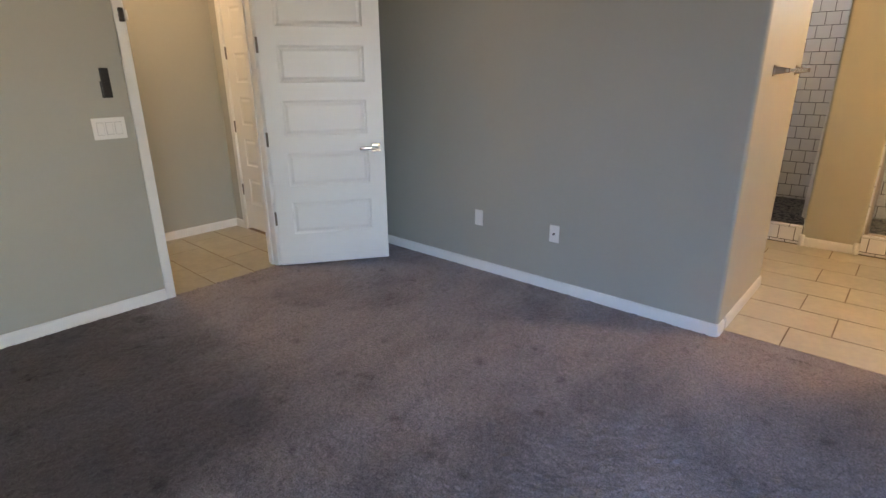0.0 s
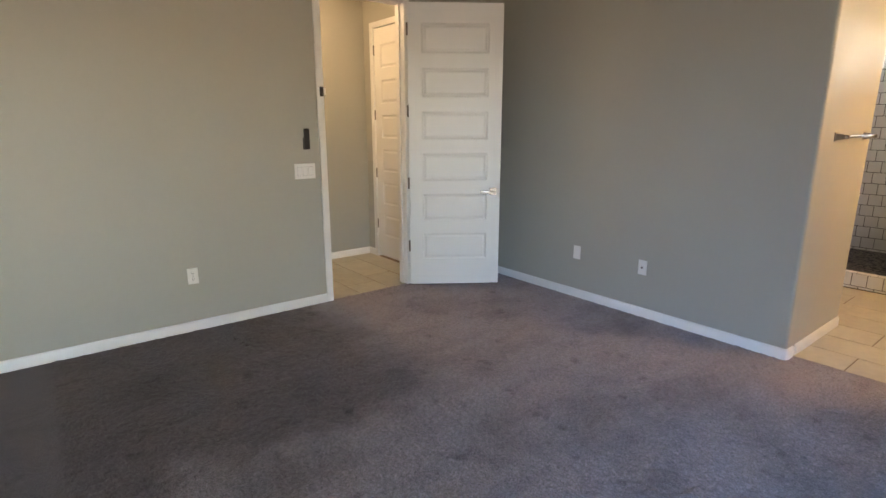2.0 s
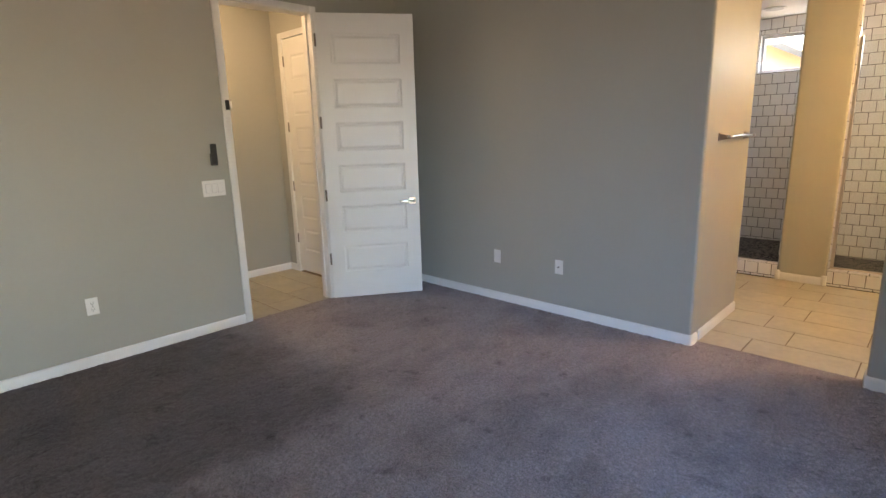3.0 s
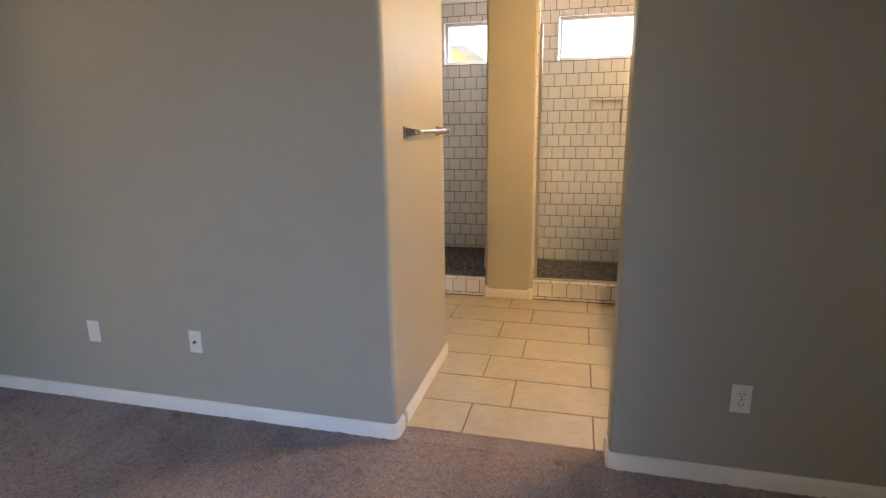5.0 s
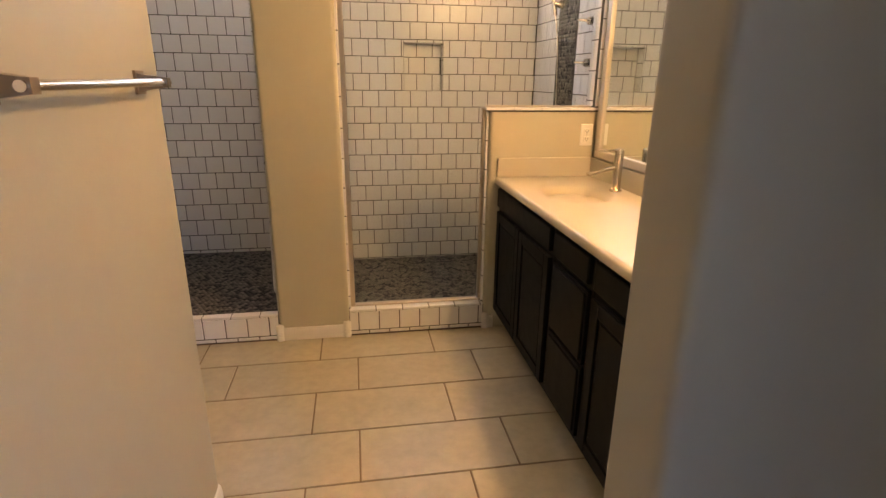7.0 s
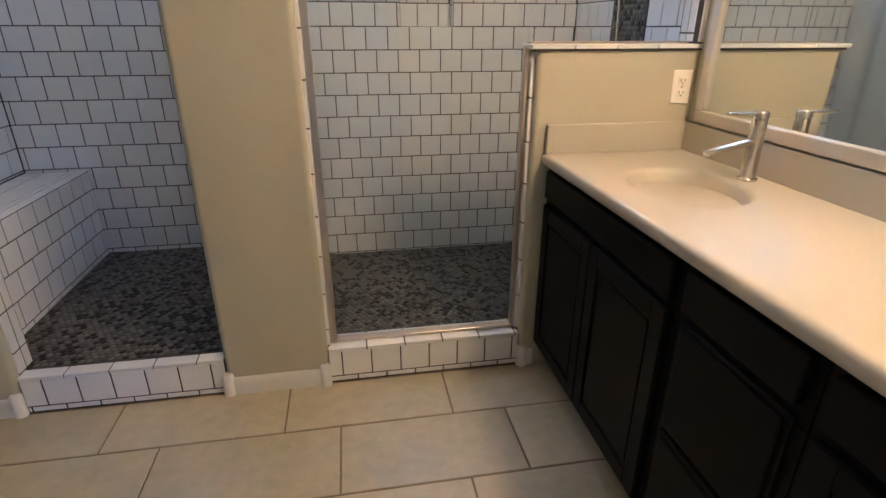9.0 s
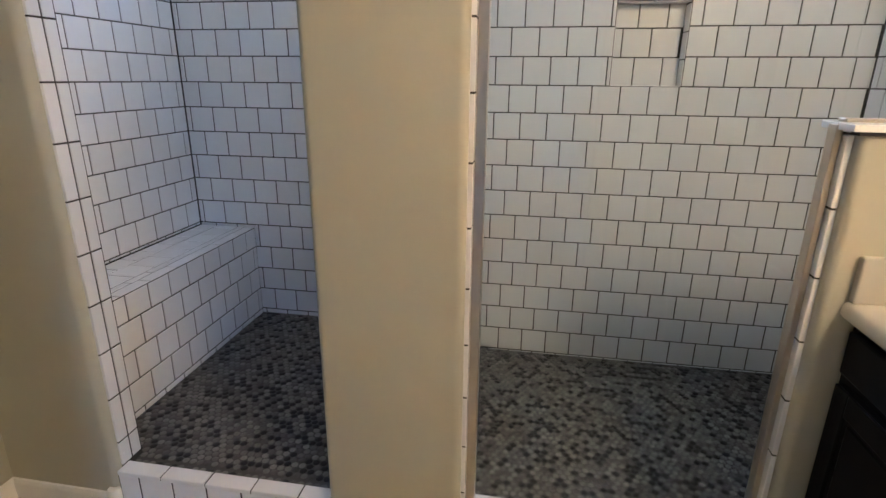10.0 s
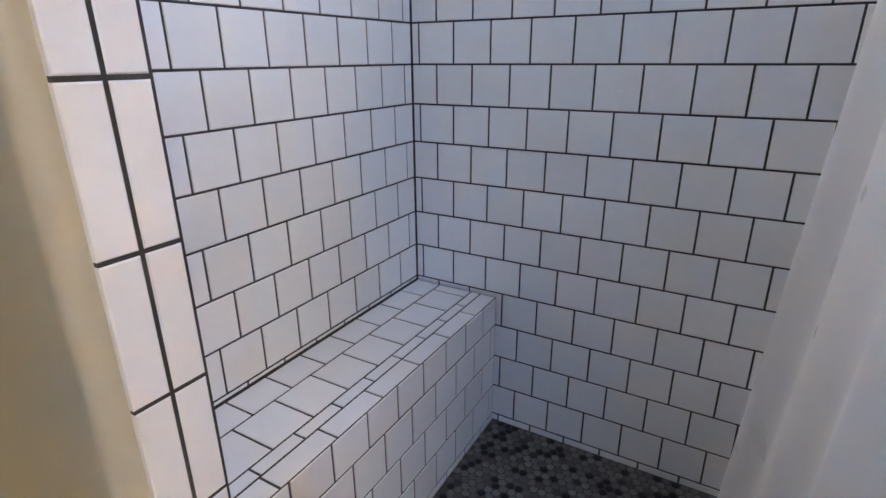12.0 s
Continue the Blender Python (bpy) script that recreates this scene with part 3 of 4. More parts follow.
part("connector", tube(bmesh.new(), [(0, -0.005, 0), (0, -0.018, 0)], 0.0065, 10), "bronze", coax, "dark threaded cable connector", smooth=40)
sw = plate_root("light_switch", "white plate with three rocker switches beside the door", "light switch", (WF, -1.963, 1.107), 90)
part("plate", boxes((-0.086, 0.086, -0.006, 0.0, -0.06, 0.06), bevel=0.003, segments=2), "plate", sw)
for x in (-0.046, 0.0, 0.046):
    part("rocker_gap", boxes((x - 0.018, x + 0.018, -0.0064, -0.005, -0.035, 0.035)), "gap", sw, "shaded gap round the rocker")
    part("rocker", boxes((x - 0.0165, x + 0.0165, -0.0095, -0.005, -0.033, 0.033), bevel=0.002, segments=2), "plate", sw)
downlight = thing("recessed_light", "unlit round recessed light in the shower ceiling", "ceiling light", at=Matrix.Translation((-0.36, 2.80, BATH_CEIL)))
part("trim_ring", tube(bmesh.new(), [(0, 0, 0.0), (0, 0, -0.008)], 0.105, 32), "ceiling_trim", downlight, smooth=40)
part("lens", tube(bmesh.new(), [(0, 0, -0.008), (0, 0, -0.012)], 0.08, 32), "ceiling_lens", downlight, "dull grey lens", smooth=40)
remote = plate_root("remote_control", "black remote control in a wall cradle above the switches", "remote control", (WF, -1.94, 1.353), 90)
part("cradle", boxes((-0.027, 0.027, -0.012, 0.0, -0.078, 0.012), bevel=0.004, segments=2), "black", remote)
part("body", boxes((-0.0225, 0.0225, -0.026, -0.010, -0.072, 0.082), bevel=0.006, segments=3), "black", remote)
for k in range(5):
    part("button", boxes((-0.009, 0.009, -0.0275, -0.024, 0.048 - 0.022 * k, 0.058 - 0.022 * k), bevel=0.001), "black", remote, "dark grey button")
sensor = plate_root("door_sensor", "small black and white contact sensor on the door casing", "sensor", (WF + 0.016, -1.793, 1.715), 90)
part("bracket", boxes((-0.018, 0.008, -0.016, 0.0, -0.036, 0.036), bevel=0.002), "black", sensor, "black mounting piece")
part("magnet", boxes((0.009, 0.026, -0.02, -0.004, -0.026, 0.026), bevel=0.003, segments=2), "plate", sensor, "white plastic magnet")

# ---- towel bar ----
bar = thing("towel_bar", "brushed nickel towel bar with square tapered posts", "towel bar", at=Matrix.Translation((HF, 0.0, 1.39)))
for y in (0.202, 0.777):
    bm = bmesh.new()
    rings = []
    for x, h in ((0.0, 0.027), (0.006, 0.027), (0.0065, 0.02), (0.062, 0.0115), (0.07, 0.0115)):
        rings.append([bm.verts.new((x, y + sy * h, sz * h)) for sy, sz in ((-1, -1), (1, -1), (1, 1), (-1, 1))])
    for a, b in zip(rings, rings[1:]):
        for j in range(4):
            bm.faces.new((a[j], a[(j + 1) % 4], b[(j + 1) % 4], b[j]))
    bm.faces.new(rings[0][::-1])
    bm.faces.new(rings[-1])
    bmesh.ops.recalc_face_normals(bm, faces=bm.faces)
    part("post", bm, "post_metal", bar)
part("rail", tube(bmesh.new(), [(0.058, 0.186, 0), (0.058, 0.806, 0)], 0.0085, 16), "chrome", bar, smooth=40)

# ---- vanity ----
CABX = 1.275


def cabinet_door(parent, y0, y1, z0, z1, name="door"):
    """A frame-and-panel front facing -x."""
    f = 0.052
    d = part(name, boxes((CABX - 0.012, CABX + 0.002, y0, y1, z0, z1), bevel=0.002), "cabinet", parent)
    rows = [(y0, y0 + f, z0, z1), (y1 - f, y1, z0, z1), (y0 + f, y1 - f, z0, z0 + f), (y0 + f, y1 - f, z1 - f, z1)]
    for r in rows:
        part("rail", boxes((CABX - 0.02, CABX - 0.011, *r), bevel=0.003, segments=2), "cabinet", d)
    if y1 - y0 > 2 * f + 0.06 and z1 - z0 > 2 * f + 0.06:
        part("panel", boxes((CABX - 0.016, CABX - 0.011, y0 + f + 0.012, y1 - f - 0.012, z0 + f + 0.012, z1 - f - 0.012), bevel=0.004, segments=2), "cabinet", d)
    return d


def cabinet(label, y0, y1, kind):
    root = thing("vanity_cabinet", label, "cabinet", "vanity cabinets", at=None)
    part("body", boxes((CABX, VX - 0.002, y0, y1, 0.10, 0.70), (CABX, CABX + 0.018, y0, y1, 0.701, 0.86), (CABX + 0.019, VX - 0.002, y0, y0 + 0.016, 0.701, 0.86),
                       (CABX + 0.019, VX - 0.002, y1 - 0.016, y1, 0.701, 0.86), bevel=0.001), "cabinet", root)
    part("toe_kick", boxes((CABX + 0.075, VX - 0.002, y0, y1, 0.0, 0.099), bevel=0.001), "cabinet", root)
    m, g = (y0 + y1) / 2, 0.004
    if kind == "drawers":
        part("drawer_front", boxes((CABX - 0.02, CABX + 0.002, y0 + 0.022, y1 - 0.022, 0.742, 0.842), bevel=0.005, segments=2), "cabinet", root)
        for z0, z1 in ((0.432, 0.718), (0.13, 0.418)):
            front = part("drawer_front", boxes((CABX - 0.012, CABX + 0.002, y0 + 0.022, y1 - 0.022, z0, z1), bevel=0.002), "cabinet", root)
            part("panel", boxes((CABX - 0.02, CABX - 0.011, y0 + 0.034, y1 - 0.034, z0 + 0.012, z1 - 0.012), bevel=0.006, segments=3), "cabinet", front)
    else:
        part("false_front", boxes((CABX - 0.02, CABX + 0.002, y0 + 0.022, y1 - 0.022, 0.742, 0.842), bevel=0.005, segments=2), "cabinet", root)
        cabinet_door(root, y0 + 0.022, m - g, 0.13, 0.715)
        cabinet_door(root, m + g, y1 - 0.022, 0.13, 0.715)
    return root


cabinet("near-black painted sink cabinet with two panel doors", 1.262, 2.116, "sink")
cabinet("near-black painted cabinet with three stacked drawers", 0.892, 1.258, "drawers")
cabinet("near-black painted sink cabinet with two panel doors", 0.104, 0.888, "sink")


def counter():
    root = thing("vanity_countertop", "cream cultured-marble countertop with two moulded oval basins", "countertop")
    zt, x0, x1, y0, y1 = 0.90, 1.262, VX - 0.001, 0.101, 2.119
    sinks = [1.655, 0.60]
    cx, ax, ay, half = 1.515, 0.15, 0.19, 0.235
    bm = bmesh.new()

    def quad(a, b, c, d):
        bm.faces.new([bm.verts.new((a_, b_, zt)) for a_, b_ in ((a, c), (b, c), (b, d), (a, d))])

    xa, xb = cx - 0.185, cx + 0.185
    quad(x0, xa, y0, y1)
    quad(xb, x1, y0, y1)
    ys = [y0]
    for s in sorted(sinks):
        ys += [s - half, s + half]
    ys.append(y1)
    for i in range(0, len(ys), 2):
        quad(xa, xb, ys[i], ys[i + 1])
    n = 64
    for s in sinks:
        rings = []
        for kx, ky, z in [(None, None, zt), (1.08, 1.07, zt), (1.03, 1.025, zt - 0.003), (0.97, 0.975, zt - 0.014), (0.89, 0.9, zt - 0.045), (0.78, 0.8, zt - 0.095), (0.5, 0.52, zt - 0.128), (0.14, 0.12, zt - 0.138)]:
            ring = []
            for j in range(n):
                w = 2 * math.pi * j / n
                c, d = math.cos(w), math.sin(w)
                if kx is None:
                    k = min(0.185 / abs(c) if abs(c) > 1e-6 else 9, half / abs(d) if abs(d) > 1e-6 else 9)
                    p = (cx + c * k, s + d * k)
                    if abs(abs(d * k) - half) < 0.022 and abs(abs(c * k) - 0.185) < 0.018:
                        p = (cx + math.copysign(0.185, c), s + math.copysign(half, d))
                else:
                    p = (cx + ax * kx * c, s + ay * ky * d)
                ring.append(bm.verts.new((*p, z)))
            rings.append(ring)
        for a, b in zip(rings, rings[1:]):
            for j in range(n):
                bm.faces.new((a[j], a[(j + 1) % n], b[(j + 1) % n], b[j]))
        bm.faces.new(rings[-1])
    # front edge, rounded, and underside
    prof = [(x0, zt)] + [(x0 - 0.018 * math.sin(math.pi / 8 * i), zt - 0.018 + 0.018 * math.cos(math.pi / 8 * i)) for i in range(1, 5)]
    prof += [(x0 - 0.018, zt - 0.03), (x0 - 0.012, zt - 0.039), (x0, zt - 0.04), (x1, zt - 0.04)]
    ends = [[bm.verts.new((px, y, pz)) for px, pz in prof] for y in (y0, y1)]
    for i in range(len(prof) - 1):
        bm.faces.new((ends[0][i], ends[1][i], ends[1][i + 1], ends[0][i + 1]))
    bmesh.ops.remove_doubles(bm, verts=bm.verts, dist=1e-4)
    part("top", bm, "counter", root, smooth=35)
    part("backsplash", boxes((VX - 0.02, VX - 0.001, y0, y1, zt - 0.001, 1.002), bevel=0.004, segments=2), "counter", root)
    part("side_splash", boxes((1.252, VX - 0.02, y1 - 0.02, y1, zt - 0.001, 1.002), bevel=0.004, segments=2), "counter", root)
    for s in sinks:
        part("drain", tube(bmesh.new(), [(cx, s, zt - 0.14), (cx, s, zt - 0.134)], 0.022, 20), "chrome", root, "round metal drain", smooth=40)
    return sinks


SINKS = counter()


def faucet(y):
    root = thing("faucet", "brushed nickel single-lever faucet standing behind the basin", "faucet", "vanity faucets", at=Matrix.Translation((1.722, y, 0.90)))
    part("base", tube(bmesh.new(), [(0, 0, 0), (0, 0, 0.006), (0, 0, 0.009)], [0.029, 0.029, 0.024], 24), "chrome", root, smooth=40)
    part("body", tube(bmesh.new(), [(0, 0, 0.008), (0, 0, 0.172), (0, 0, 0.176)], [0.021, 0.021, 0.019], 24), "chrome", root, smooth=40)
    bm = boxes((-0.155, -0.01, -0.0125, 0.0125, -0.008, 0.008), bevel=0.004, segments=2)
    bmesh.ops.transform(bm, matrix=Matrix.Translation((0, 0, 0.115)) @ pose(0, 0, 0, 0, -12, 0), verts=bm.verts)
    part("spout", bm, "chrome", root)
    bm = tube(bmesh.new(), [(0, 0, 0.179), (0, 0, 0.197), (0, 0, 0.2)], [0.0215, 0.0215, 0.019], 24)
    slab(bm, -0.105, -0.005, -0.011, 0.011, 0.191, 0.199, bevel=0.003, segments=2)
    part("handle", bm, "chrome", root, smooth=40)


for s in SINKS:
    faucet(s + 0.02)


def mirror():
    root = thing("mirror", "wide wall mirror in a pale metal frame above the vanity", "mirror")
    y0, y1, z0, z1, w = 0.25, 2.06, 1.008, 2.03, 0.042
    part("glass", boxes((VX - 0.008, VX - 0.002, y0 + w - 0.004, y1 - w + 0.004, z0 + w - 0.004, z1 - w + 0.004)), "mirror", root)
    for r in [(y0, y1, z0, z0 + w), (y0, y1, z1 - w, z1), (y0, y0 + w, z0 + w, z1 - w), (y1 - w, y1, z0 + w, z1 - w)]:
        part("frame", boxes((VX - 0.022, VX - 0.0015, *r), bevel=0.005, segments=2), "mirror_frame", root)


mirror()


def vanity_light():
    root = thing("vanity_light", "three-shade warm vanity light over the mirror", "wall lamp", at=None)
    part("backplate", boxes((VX - 0.022, VX - 0.001, 0.6, 1.18, 2.29, 2.37), bevel=0.004, segments=2), "chrome", root)
    for y in BULBS:
        part("arm", tube(bmesh.new(), bent([(VX - 0.02, y, 2.33), (VX - 0.08, y, 2.35), (1.66, y, 2.385)]), 0.008, 10), "chrome", root, smooth=40)
        bm = tube(bmesh.new(), [(1.66, y, 2.265), (1.66, y, 2.305), (1.66, y, 2.365), (1.66, y, 2.385)], [0.062, 0.058, 0.046, 0.02], 20, ends=False)
        bmesh.ops.solidify(bm, geom=bm.faces[:], thickness=0.003)
        part("shade", bm, "frosted", root, "glowing frosted glass shade", smooth=40)


vanity_light()
hall_lamp = thing("ceiling_light", "round warm flush ceiling light in the hallway", "ceiling lamp", at=None)
part("canopy", tube(bmesh.new(), [(-3.62, -1.7, CEIL), (-3.62, -1.7, CEIL - 0.03)], 0.13, 24), "chrome", hall_lamp, smooth=40)
part("shade", tube(bmesh.new(), [(-3.62, -1.7, CEIL - 0.03), (-3.62, -1.7, CEIL - 0.07), (-3.62, -1.7, CEIL - 0.085)], [0.12, 0.11, 0.06], 24), "frosted", hall_lamp, "glowing frosted glass bowl", smooth=40)

# ---- shower fittings ----


def glass_screen():
    root = thing("shower_screen", "fixed frameless glass shower panel in pale metal channels", "shower screen")
    y0, y1 = 2.178, 2.188
    a = part("pane", boxes((0.452, 1.188, y0, y1, 0.166, 2.16), bevel=0.001), "glass", root, "clear glass pane on the curb")
    b = part("pane", boxes((1.19, SR - 0.03, y0, y1, 1.276, 2.16), bevel=0.001), "glass", root, "clear glass pane on the half wall")
    a.visible_shadow = b.visible_shadow = False
    for r in [(0.438, 0.462, y0 - 0.012, y1 + 0.012, 0.157, 2.16), (0.463, 1.176, y0 - 0.012, y1 + 0.012, 0.157, 0.169), (1.177, 1.191, y0 - 0.012, y1 + 0.012, 0.157, 1.262),
              (1.192, SR - 0.03, y0 - 0.012, y1 + 0.012, 1.2665, 1.274), (SR - 0.052, SR - 0.03, y0 - 0.012, y1 + 0.012, 1.286, 2.16)]:
        part("channel", boxes(r, bevel=0.0015), "champagne", root, "pale metal channel")


glass_screen()
shower = thing("hand_shower", "brushed nickel hand shower on a bracket with a hanging hose", "hand shower", at=None)
part("bracket", tube(bmesh.new(), [(SR, 2.86, 1.86), (SR - 0.01, 2.86, 1.86), (SR - 0.06, 2.86, 1.87)], [0.028, 0.028, 0.012], 16), "chrome", shower, smooth=40)
part("handle", tube(bmesh.new(), bent([(SR - 0.05, 2.86, 1.80), (SR - 0.07, 2.87, 1.90), (SR - 0.13, 2.88, 2.0), (SR - 0.18, 2.885, 2.03)]), 0.013, 12), "chrome", shower, smooth=40)
bm = tube(bmesh.new(), [(0, 0, 0.03), (0, 0, 0.012), (0, 0, 0), (0, 0, -0.008)], [0.02, 0.05, 0.062, 0.058], 24)
bmesh.ops.transform(bm, matrix=pose(SR - 0.2, 2.89, 2.035, 0, 22, 0), verts=bm.verts)
part("head", bm, "chrome", shower, smooth=40)
part("hose", tube(bmesh.new(), bent([(SR - 0.05, 2.86, 1.80), (SR - 0.035, 2.82, 1.6), (SR - 0.025, 2.80, 1.2), (SR - 0.03, 2.79, 0.85), (SR - 0.03, 2.74, 0.72), (SR - 0.03, 2.69, 0.85), (SR - 0.01, 2.68, 1.05)]), 0.0065, 8), "chrome", shower, "metal shower hose", smooth=40)
for z in (1.50, 1.72, 1.95):
    v = thing("shower_valve", "brushed nickel shower valve with a lever", "shower valve", "shower valves", at=Matrix.Translation((SR, 2.34, z)))
    part("plate", tube(bmesh.new(), [(0, 0, 0), (-0.008, 0, 0), (-0.012, 0, 0)], [0.045, 0.045, 0.038], 24), "chrome", v, smooth=40)
    part("knob", tube(bmesh.new(), [(-0.01, 0, 0), (-0.05, 0, 0), (-0.055, 0, 0)], [0.024, 0.022, 0.018], 18), "chrome", v, smooth=40)
    part("lever", tube(bmesh.new(), [(-0.042, 0, 0), (-0.11, 0.012, 0.004)], [0.008, 0.006], 10), "chrome", v, smooth=40)



def curtain():
    root = thing("shower_curtain", "white vinyl shower curtain drawn across the shower behind the pillar", "shower curtain")
    bm = bmesh.new()
    n, rows = 120, [0.17 + 2.33 * k / 14 for k in range(15)]
    grid = []
    for k, z in enumerate(rows):
        line = []
        for i in range(n + 1):
            u = i / n
            wave = 0.032 * math.sin(u * 2 * math.pi * 4.2 + 0.05 * k) * (0.7 + 0.3 * math.sin(u * 7 + 0.2 * k)) + 0.004 * math.sin(u * 47 + 0.4 * k)
            lean = 0.068 * (z - 0.9) * (0.3 + 0.7 * u)
            line.append(bm.verts.new((0.034 - 0.09 * u + lean + 0.85 * wave, 2.262 + 1.06 * u, z)))
        grid.append(line)
    for a, b in zip(grid, grid[1:]):
        for i in range(n):
            bm.faces.new((a[i], a[i + 1], b[i + 1], b[i]))
    bmesh.ops.solidify(bm, geom=bm.faces[:], thickness=0.0015)
    part("sheet", bm, "vinyl", root, smooth=60)
    part("track", boxes((0.056, 0.08, 2.25, 3.34, 2.56, BATH_CEIL), bevel=0.002), "trim", root)
    for i in range(9):
        y = 2.30 + 0.122 * i
        part("hook", tube(bmesh.new(), [(0.066, y, 2.49), (0.066, y, 2.565)], 0.003, 8), "chrome", root)


curtain()

# ---- the house next door, beyond the shower windows ----


def house():
    root = thing("neighbour_house", "stucco house with a tiled roof beyond the yard", "house")
    part("wall", boxes((-9.0, -1.9, 8.5, 16.0, -0.2, 3.05)), "stucco", root)
    bm = bmesh.new()
    x0, x1, y0, y1, ze, zr = -9.5, -1.4, 8.0, 16.5, 3.05, 4.5
    rd = (x0 + x1) / 2
    a, b, c, d = [bm.verts.new(p) for p in ((x0, y0, ze), (x1, y0, ze), (x1, y1, ze), (x0, y1, ze))]
    e, f = bm.verts.new((rd, y0 + 3.2, zr)), bm.verts.new((rd, y1 - 3.2, zr))
    for face in ((a, b, e), (b, c, f, e), (c, d, f), (d, a, e, f), (d, c, b, a)):
        bm.faces.new(face)
    roof = part("roof", bm, "roof", root, "grey-green tiled roof")
    n = 15
    for i in range(n):
        k = i / n
        ya, za = y0 + 3.2 * k - 0.03, ze + (zr - ze) * k
        xa, xb = x0 + (rd - x0) * k, x1 + (rd - x1) * k
        bm = boxes((xa, xb, 0, 0.24, 0.0, 0.035))
        bmesh.ops.transform(bm, matrix=Matrix.Translation((0, ya, za)) @ pose(0, 0, 0, math.degrees(math.atan2(zr - ze, 3.2)) - 3, 0, 0), verts=bm.verts)
        part("tile_course", bm, "roof", roof)
    part("fascia", boxes((x0 - 0.02, x1 + 0.02, y0 - 0.06, y0 - 0.03, ze - 0.16, ze + 0.03)), "trim", root, "pale eave board")
    part("fascia", boxes((x1 + 0.03, x1 + 0.06, y0, y1, ze - 0.16, ze + 0.03)), "trim", root, "pale eave board")


house()

# ---- tiles ----
TILE = {}


def tile_mesh(w, h, deep=0.008, edge=0.0016):
    """One glazed piece: front at z = 0, its edge eased."""
    key = (round(w, 3), round(h, 3), deep)
    if key not in TILE:
        w, h = key[0] / 2, key[1] / 2
        v = [(sx * w, sy * h, -deep) for sx, sy in ((-1, -1), (1, -1), (1, 1), (-1, 1))]
        v += [(sx * w, sy * h, -edge) for sx, sy in ((-1, -1), (1, -1), (1, 1), (-1, 1))]
        v += [(sx * (w - edge), sy * (h - edge), 0) for sx, sy in ((-1, -1), (1, -1), (1, 1), (-1, 1))]
        f = [(8, 9, 10, 11)] + [(a + i, a + (i + 1) % 4, a + 4 + (i + 1) % 4, a + 4 + i) for a in (0, 4) for i in range(4)]
        me = bpy.data.meshes.new("tile")
        me.from_pydata(v, [], f)
        TILE[key] = me
    return TILE[key]


def cut(rect, hole):
    """What a rectangular hole leaves of a rectangle (u0, u1, v0, v1)."""
    a, b, c, d = rect
    e, f, g, h = hole
    if e >= b or f <= a or g >= d or h <= c:
        return [rect]
    out = []
    if a < e:
        out.append((a, e, c, d))
    if f < b:
        out.append((f, b, c, d))
    a, b = max(a, e), min(b, f)
    if c < g:
        out.append((a, b, c, g))
    if h < d:
        out.append((a, b, h, d))
    return out


def lay(parent, axes, rects, material, name="tile", gap=0.0052, single=None, deep=0.008):
    """Pieces on a face. axes: a matrix whose x, y run along the face and whose z leaves it. single: which are parts of their own."""
    verts, faces = [], []
    tiny = random.Random(7)
    for u0, u1, v0, v1 in rects:
        w, h = u1 - u0 - gap, v1 - v0 - gap
        if w < 0.006 or h < 0.006:
            continue
        me = tile_mesh(w, h, deep)
        m = axes @ Matrix.Translation(((u0 + u1) / 2, (v0 + v1) / 2, tiny.uniform(-0.0004, 0.0004))) @ pose(0, 0, 0, tiny.uniform(-0.12, 0.12), tiny.uniform(-0.12, 0.12), 0)
        if single is None or single((u0 + u1) / 2, (v0 + v1) / 2):
            if not me.materials:
                me.materials.append(M[material])
            data = me
            if me.materials[0] != M[material]:
                data = me.copy()
                data.materials[0] = M[material]
            ob = new(name, data)
            ob.parent = parent
            ob.matrix_world = m
        else:
            k = len(verts)
            verts += [m @ v.co for v in me.vertices]
            faces += [[k + i for i in p.vertices] for p in me.polygons]
    if verts:
        me = bpy.data.meshes.new("tile_field")
        me.from_pydata(verts, [], faces)
        me.materials.append(M[material])
        ob = new("tile_field", me)
        ob.parent = parent
        tagged(ob, kind="stuff")


PX, PZ, LINE = 0.1163, 0.1161, 1.322


def bond(u0, u1, v0, v1, phase, line, pu=PX, pv=PZ, holes=(), shift=0.5):
    """Running bond: joints at phase in even courses, shifted in odd ones; courses counted from line."""
    out = []
    k = math.floor((v0 - line) / pv + 1e-6)
    while line + k * pv < v1 - 1e-6:
        a, b = max(v0, line + k * pv), min(v1, line + (k + 1) * pv)
        ph = phase + (shift * pu if k % 2 else 0)
        j = math.floor((u0 - ph) / pu + 1e-6)
        while ph + j * pu < u1 - 1e-6:
            rects = [(max(u0, ph + j * pu), min(u1, ph + (j + 1) * pu), a, b)]
            for h in holes:
                rects = [q for r in rects for q in cut(r, h)]
            out += rects
            j += 1
        k += 1
    return out


def facing(origin, u, v):
    """Axes of a face: origin, the direction along it and the direction up it."""
    u, v = Vector(u), Vector(v)
    n = u.cross(v)
    m = Matrix((u, v, n)).transposed().to_4x4()
    m.translation = origin
    return m


def floor_z(x):
    """Height of the shower floor: it falls behind the pillar towards the drain side."""
    k = min(1, max(0, (x - 0.02) / 0.42))
    return 0.138 - 0.1 * k * k * (3 - 2 * k)


